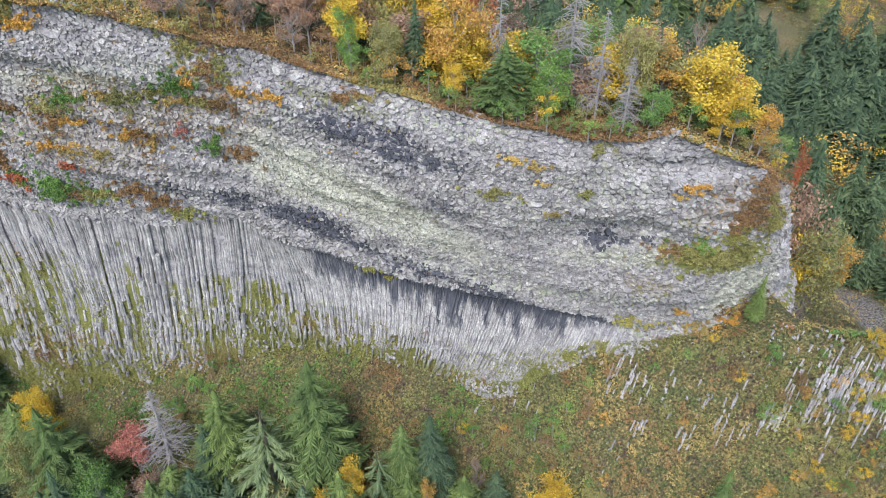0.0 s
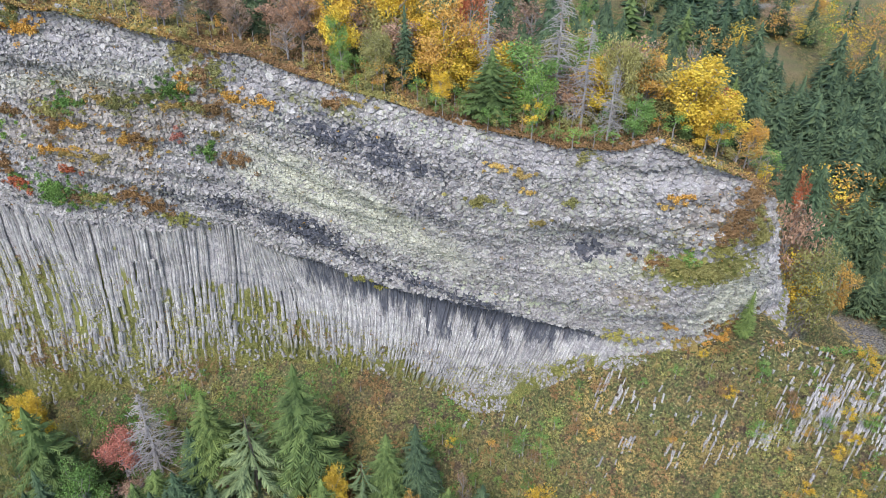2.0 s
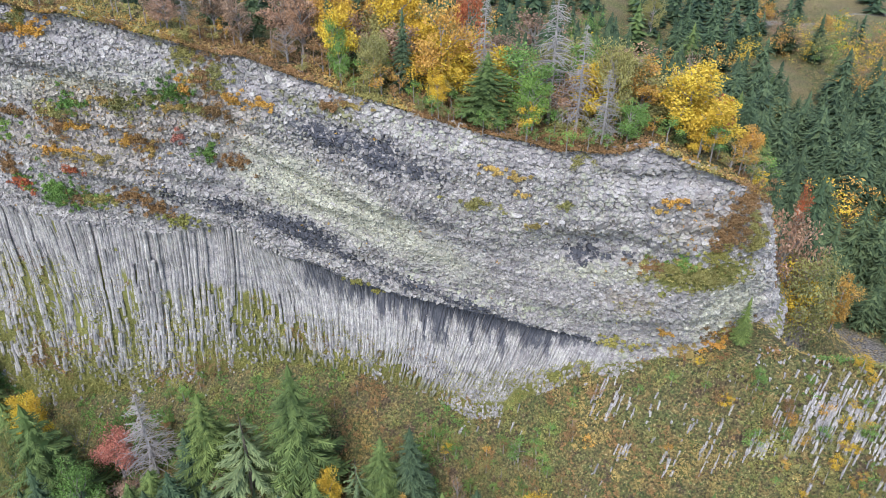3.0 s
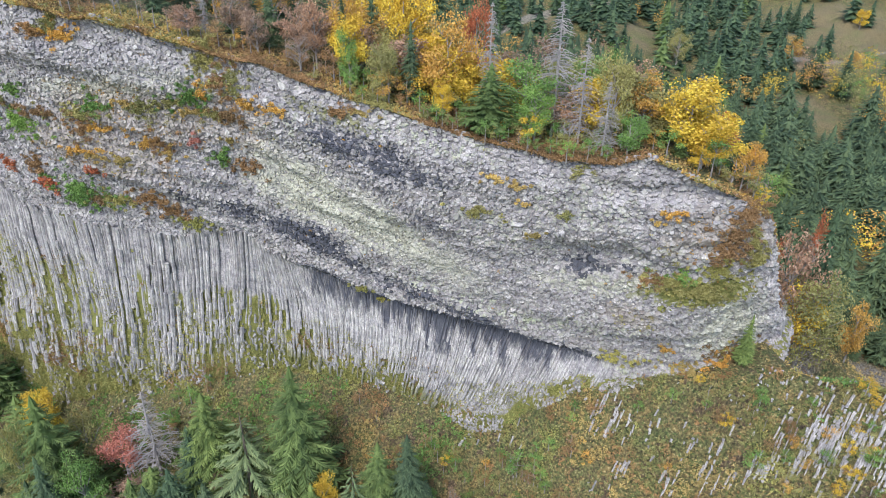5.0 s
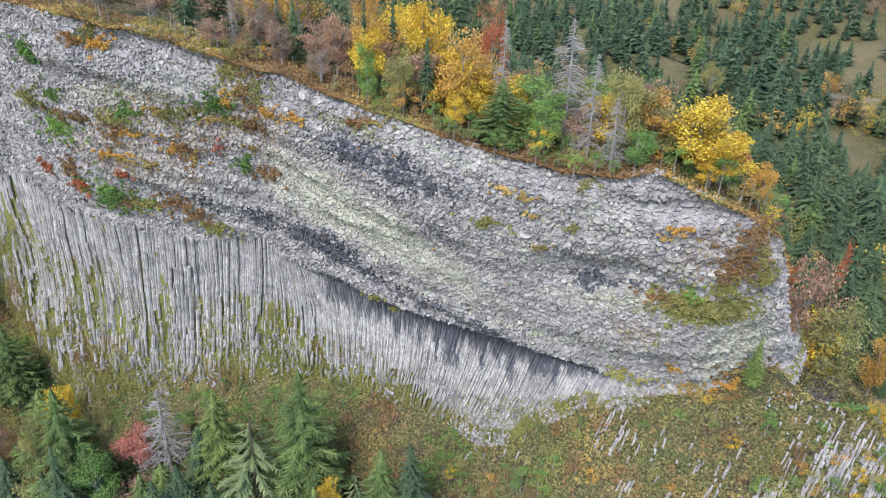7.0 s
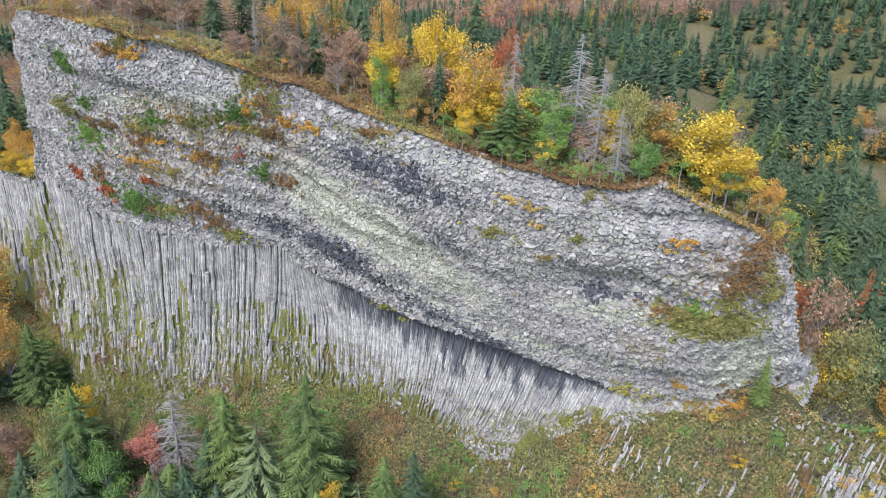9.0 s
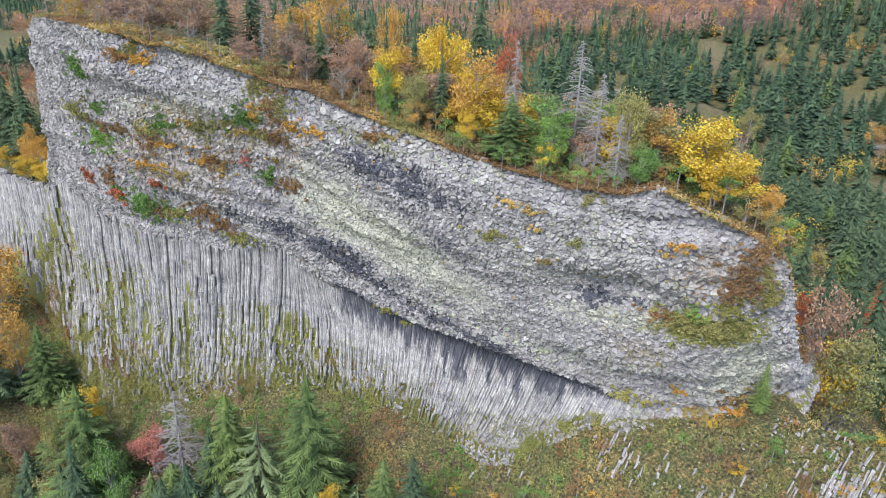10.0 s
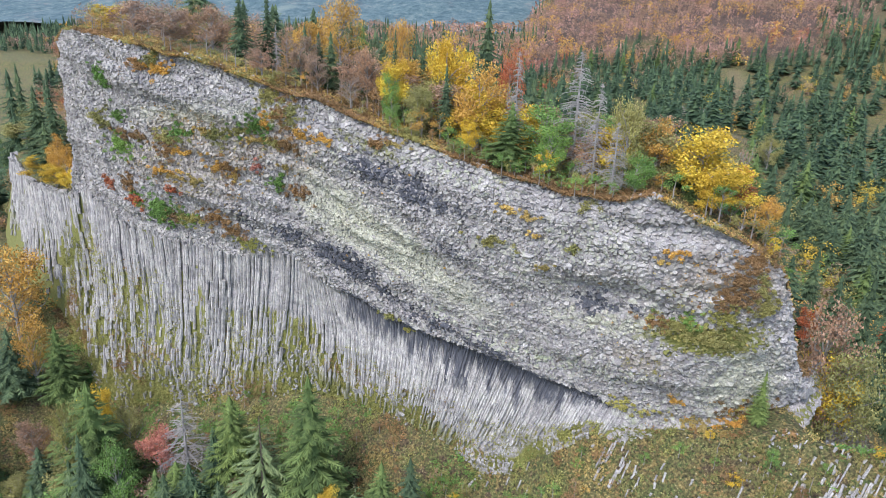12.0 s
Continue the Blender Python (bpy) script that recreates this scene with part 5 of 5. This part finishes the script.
# ---- the woods ----
def build_woods():
    r = np.random.RandomState(5)
    n = 30000
    x, y = r.uniform(-460, 420, n), r.uniform(75, 560, n)
    seen = (x < 90 + 0.36 * y) & (x > -60 - 0.8 * y)
    x, y = x[seen], y[seen]
    n = len(x)
    back = y - line_y(np.clip(x, -150, 57))
    far = np.hypot(x - 10, y)
    ok = (np.where((x > -150) & (x < 57), back > 6, True)) & ~((x > 45) & (x < 80) & (y < 112)) & ~((x > 70) & (x < 102) & (y < 129)) & ~((x < -80) & (y < 112))
    ok &= (np.maximum(meadow_at(x, y), meadow_at(x, y + 9) - 0.1) < -0.04) | (r.rand(n) < 0.015 + 0.09 * (value_noise(x, y, 22, 23, 2) > 0.2))
    x, y = x[ok], y[ok]
    # keep them a crown's width apart
    cell, keep = {}, []
    for i in range(len(x)):
        gap = 4.0 + 0.018 * max(0, y[i] - 120)
        a, b = int(x[i] // gap), int(y[i] // gap)
        near = [k for da in (-1, 0, 1) for db in (-1, 0, 1) for k in cell.get((a + da, b + db), [])]
        if all((x[i] - x[k]) ** 2 + (y[i] - y[k]) ** 2 > gap * gap * 0.8 for k in near):
            cell.setdefault((a, b), []).append(i)
            keep.append(i)
    x, y = x[keep], y[keep]
    z = terrain(x, y)
    patch = value_noise(x, y, 70, 25, 3)
    beech = (patch > 0.28) | ((y > 430) & (value_noise(x, y, 160, 33, 3) > -0.02) & (x < 260)) | ((x < 10) & (y < 150) & (patch > -0.45)) | ((x < 50) & (y < 150) & (patch > -0.1))
    lone = r.rand(len(x))
    order = np.argsort(np.hypot((x - 20) * 0.8, (y - 130) * 1.2))
    single = set(order[:240].tolist())
    kinds = {}
    for i in range(len(x)):
        if beech[i]:
            kind = (("brown", "brown", "orange", "olive", "bare", "brown", "orange") if x[i] < -5 else ("brown", "olive", "orange", "green", "olive", "yellow", "brown"))[int(lone[i] * 7)] if y[i] < 300 else ("brown", "red", "brown", "orange", "brown", "rust")[int(lone[i] * 6)]
        else:
            kind = ("spruce" if lone[i] > 0.15 else "fir") if lone[i] > 0.07 else ("yellow", "olive", "orange", "brown")[int(lone[i] * 400) % 4]
        h = 9 + 12 * r.rand() if kind in ("spruce", "fir") else 11 + 7 * r.rand()
        if y[i] < 150:
            h *= 0.6
        if i in single:
            plant_tree(kind, float(x[i]), float(y[i]), h, 1.15 + 0.3 * r.rand(), (0 if y[i] < 112 else 2) + int(lone[i] * 50) % 2, "trees of the hillside wood")
        else:
            kinds.setdefault(kind, []).append((x[i], y[i], z[i], h))
    for kind, rows in kinds.items():
        rows = np.array(rows)
        for sel, fine in ((rows[:, 1] < 170, 2), ((rows[:, 1] >= 170) & (rows[:, 1] < 270), 1), (rows[:, 1] >= 270, 0)):
            if sel.any():
                far_wood(kind, rows[sel], r, fine)


def far_hills():
    """The woods on the hills beyond, fewer faces to a tree the farther it stands."""
    r = np.random.RandomState(9)
    for near, (y0, y1), n, clumps, leaves, leaf in ((True, (500, 760), 3800, 12, 9, 0.26), (False, (760, 1250), 2000, 7, 5, 0.6)):
        x, y = r.uniform(-620 if near else -900, 330 if near else 460, n), r.uniform(y0, y1, n)
        ok = (x < 90 + 0.5 * y) & (x > -60 - 0.95 * y)
        x, y = x[ok], y[ok]
        z = terrain(x, y)
        red = value_noise(x, y, 160, 33, 3) + 0.45 * smooth(-120, 20, x) - 0.55 * smooth(60, 200, x) - 0.12 + 0.45 * (r.rand(len(x)) - 0.5)
        tint = r.rand(len(x))
        for name, label, sel, mat in (("hill_beech_wood", "reddish brown beech wood on the distant hills", (red > 0.05) & (tint < 0.45), LEAF["brown"]), ("hill_red_wood", "pale red beech wood on the distant hills", (red > 0.05) & (tint >= 0.45) & (tint < 0.85), LEAF["dusk"]),
                                      ("hill_orange_wood", "orange beech wood on the distant hills", (red > 0.05) & (tint >= 0.85), LEAF["orange"]), ("hill_spruce_wood", "dark spruce wood on the distant hills", red <= 0.05, NEEDLE)):
            g = np.random.RandomState(3)
            if "spruce" in name:
                h = Heap()
                skirts(10, 1.3, 4, 4, 6, h)
                boughs(10, 2.6, 5, 7 if near else 4, 5, 0, 0.42, h)
                v, f = np.concatenate(h.v), np.asarray(h.f)
            else:
                v, f = leaf_cloud(g, g.normal(size=(clumps, 3)) * [1.8, 1.8, 1.2] + [0, 0, 6], np.full(clumps, 1.5), leaves, leaf)
            p, q, w = x[sel], y[sel], z[sel]
            m = len(p)
            k = r.uniform(1.2, 2.1, (m, 1))
            a = r.rand(m, 1) * 6.28
            vs = np.stack([p[:, None] + k * (v[:, 0] * np.cos(a) - v[:, 1] * np.sin(a)), q[:, None] + k * (v[:, 0] * np.sin(a) + v[:, 1] * np.cos(a)), w[:, None] + k * v[:, 2]], -1).reshape(-1, 3)
            fs = (f[None] + len(v) * np.arange(m)[:, None, None]).reshape(-1, f.shape[1])
            tagged(new(name, mesh(name, vs, fs, mat)), label, "woodland", kind="stuff")


def distant_range():
    """The wooded range across the valley, far beyond the rest, its colour blued to paint in haze."""
    m, nt, bsdf = material("haze_tinted_woods")
    # blue-grey tones put the haze of distance into the base colour
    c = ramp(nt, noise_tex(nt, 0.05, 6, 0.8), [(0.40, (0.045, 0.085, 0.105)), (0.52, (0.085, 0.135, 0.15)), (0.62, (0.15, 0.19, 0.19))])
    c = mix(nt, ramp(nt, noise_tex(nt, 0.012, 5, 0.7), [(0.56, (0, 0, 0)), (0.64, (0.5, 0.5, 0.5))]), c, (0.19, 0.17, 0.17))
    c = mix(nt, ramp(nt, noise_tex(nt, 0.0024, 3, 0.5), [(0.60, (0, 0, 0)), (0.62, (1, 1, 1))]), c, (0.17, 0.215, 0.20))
    nt.links.new(c, bsdf.inputs["Base Color"])
    bsdf.inputs["Roughness"].default_value = 1.0
    x, y = np.meshgrid(np.arange(-3200, 1600, 40.0), np.arange(1150, 3600, 30.0), indexing="ij")
    z = -25 + 0.16 * (y - 1150) + 45 * value_noise(x, y, 500, 131, 4) + 5 * value_noise(x, y, 60, 137, 2)
    ny = x.shape[1]
    i, j = np.meshgrid(np.arange(x.shape[0] - 1), np.arange(ny - 1), indexing="ij")
    q = (i * ny + j).ravel()
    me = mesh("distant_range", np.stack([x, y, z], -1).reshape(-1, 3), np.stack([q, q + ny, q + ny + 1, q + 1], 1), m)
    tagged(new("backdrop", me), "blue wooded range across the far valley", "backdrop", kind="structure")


def far_wood(kind, rows, r, fine):
    """Far trees of one kind, joined: simple crowns with real outline and gaps."""
    shapes = []
    for s in range(3):
        if kind in ("spruce", "fir"):
            h = Heap()
            wide = 3.5 if kind == "spruce" else 3.7
            skirts(10, wide * 0.5, 60 + s, (6, 8, 12)[fine], (7, 8, 12)[fine], h)
            boughs(10, wide * 0.92, 70 + s, (12, 19, 20)[fine], (7, 8, 9)[fine], (0, 1, 2)[fine], 0.42, h, full=0.62, slim=0.14)
            shapes.append((np.concatenate(h.v), [tuple(q) for q in h.f]))
        else:
            g = np.random.RandomState(s)
            c = g.normal(size=(26, 3)) * [1.4, 1.4, 1.8] + [0, 0, 5.6]
            shapes.append(leaf_cloud(g, c, 0.9 + 0.5 * g.rand(26), 22, 0.13))
    vs, fs, base = [], [], 0
    pick = r.randint(3, size=len(rows))
    for s, (v, f) in enumerate(shapes):
        x, y, z, h = rows[pick == s].T
        m, k = len(x), h[:, None] / 10
        if not m:
            continue
        a = r.rand(m, 1) * 6.28
        w = k * r.uniform(0.9, 1.35, (m, 1))
        p = np.stack([x[:, None] + w * (v[:, 0] * np.cos(a) - v[:, 1] * np.sin(a)), y[:, None] + w * (v[:, 0] * np.sin(a) + v[:, 1] * np.cos(a)), z[:, None] + k * v[:, 2]], -1)
        vs.append(p.reshape(-1, 3))
        f = np.asarray(f)
        fs.append((f[None] + base + len(v) * np.arange(m)[:, None, None]).reshape(-1, f.shape[1]))
        base += m * len(v)
    names = {"spruce": ("spruce_wood", "dark green spruce wood on the far hillside"), "fir": ("fir_wood", "fresh green firs among the far spruces"), "brown": ("beech_wood", "reddish brown beech wood on the far hillside")}
    name, label = names.get(kind, (kind + "_trees", kind + " autumn trees among the far spruces"))
    tagged(new(name, mesh(name, np.concatenate(vs), np.concatenate(fs), NEEDLE if kind == "spruce" else NEEDLE_FRESH if kind == "fir" else LEAF["brown" if kind == "bare" else kind])), label, "woodland", kind="stuff")


build_woods()
far_hills()
distant_range()


def build_lower_wood():
    """The edge of the wood at the foot of the slope."""
    r = random.Random(31)
    spots_taken = []
    for i in range(900):
        x, y = r.uniform(-112, 4), r.uniform(46, 72)
        if y > 70 - 0.05 * (x + 60) or any((x - a) ** 2 + (y - b) ** 2 < 17 for a, b in spots_taken):
            continue
        spots_taken.append((x, y))
        kind = r.choice(("spruce", "spruce", "spruce", "fir", "fir", "green", "olive", "yellow", "brown"))
        plant_tree(kind, x, y, r.uniform(8, 13) * (1.15 if kind in ("spruce", "fir") else 0.8), r.uniform(1.2, 1.6), i % 2 + (0 if y > 69 else 2), "trees at the foot of the slope")


build_lower_wood()


def build_brow_thicket():
    """Young trees and bushes that crowd the brow."""
    r = random.Random(61)
    x = -86.0
    while x < 47:
        x += r.uniform(1.1, 2.4)
        kind = r.choice(("green", "olive", "olive", "yellow", "green", "fir", "orange")) if x > -12 else r.choice(("brown", "bare", "olive", "brown", "rust", "orange", "bare"))
        h = r.uniform(2.5, 5.5) if x > -12 else r.uniform(2.0, 4.8)
        plant_tree(kind, x, float(line_y(x)) + r.uniform(2.6, 7.0), h, r.uniform(1.0, 1.4), 2 + int(x) % 2, "bushes along the brow")


build_brow_thicket()
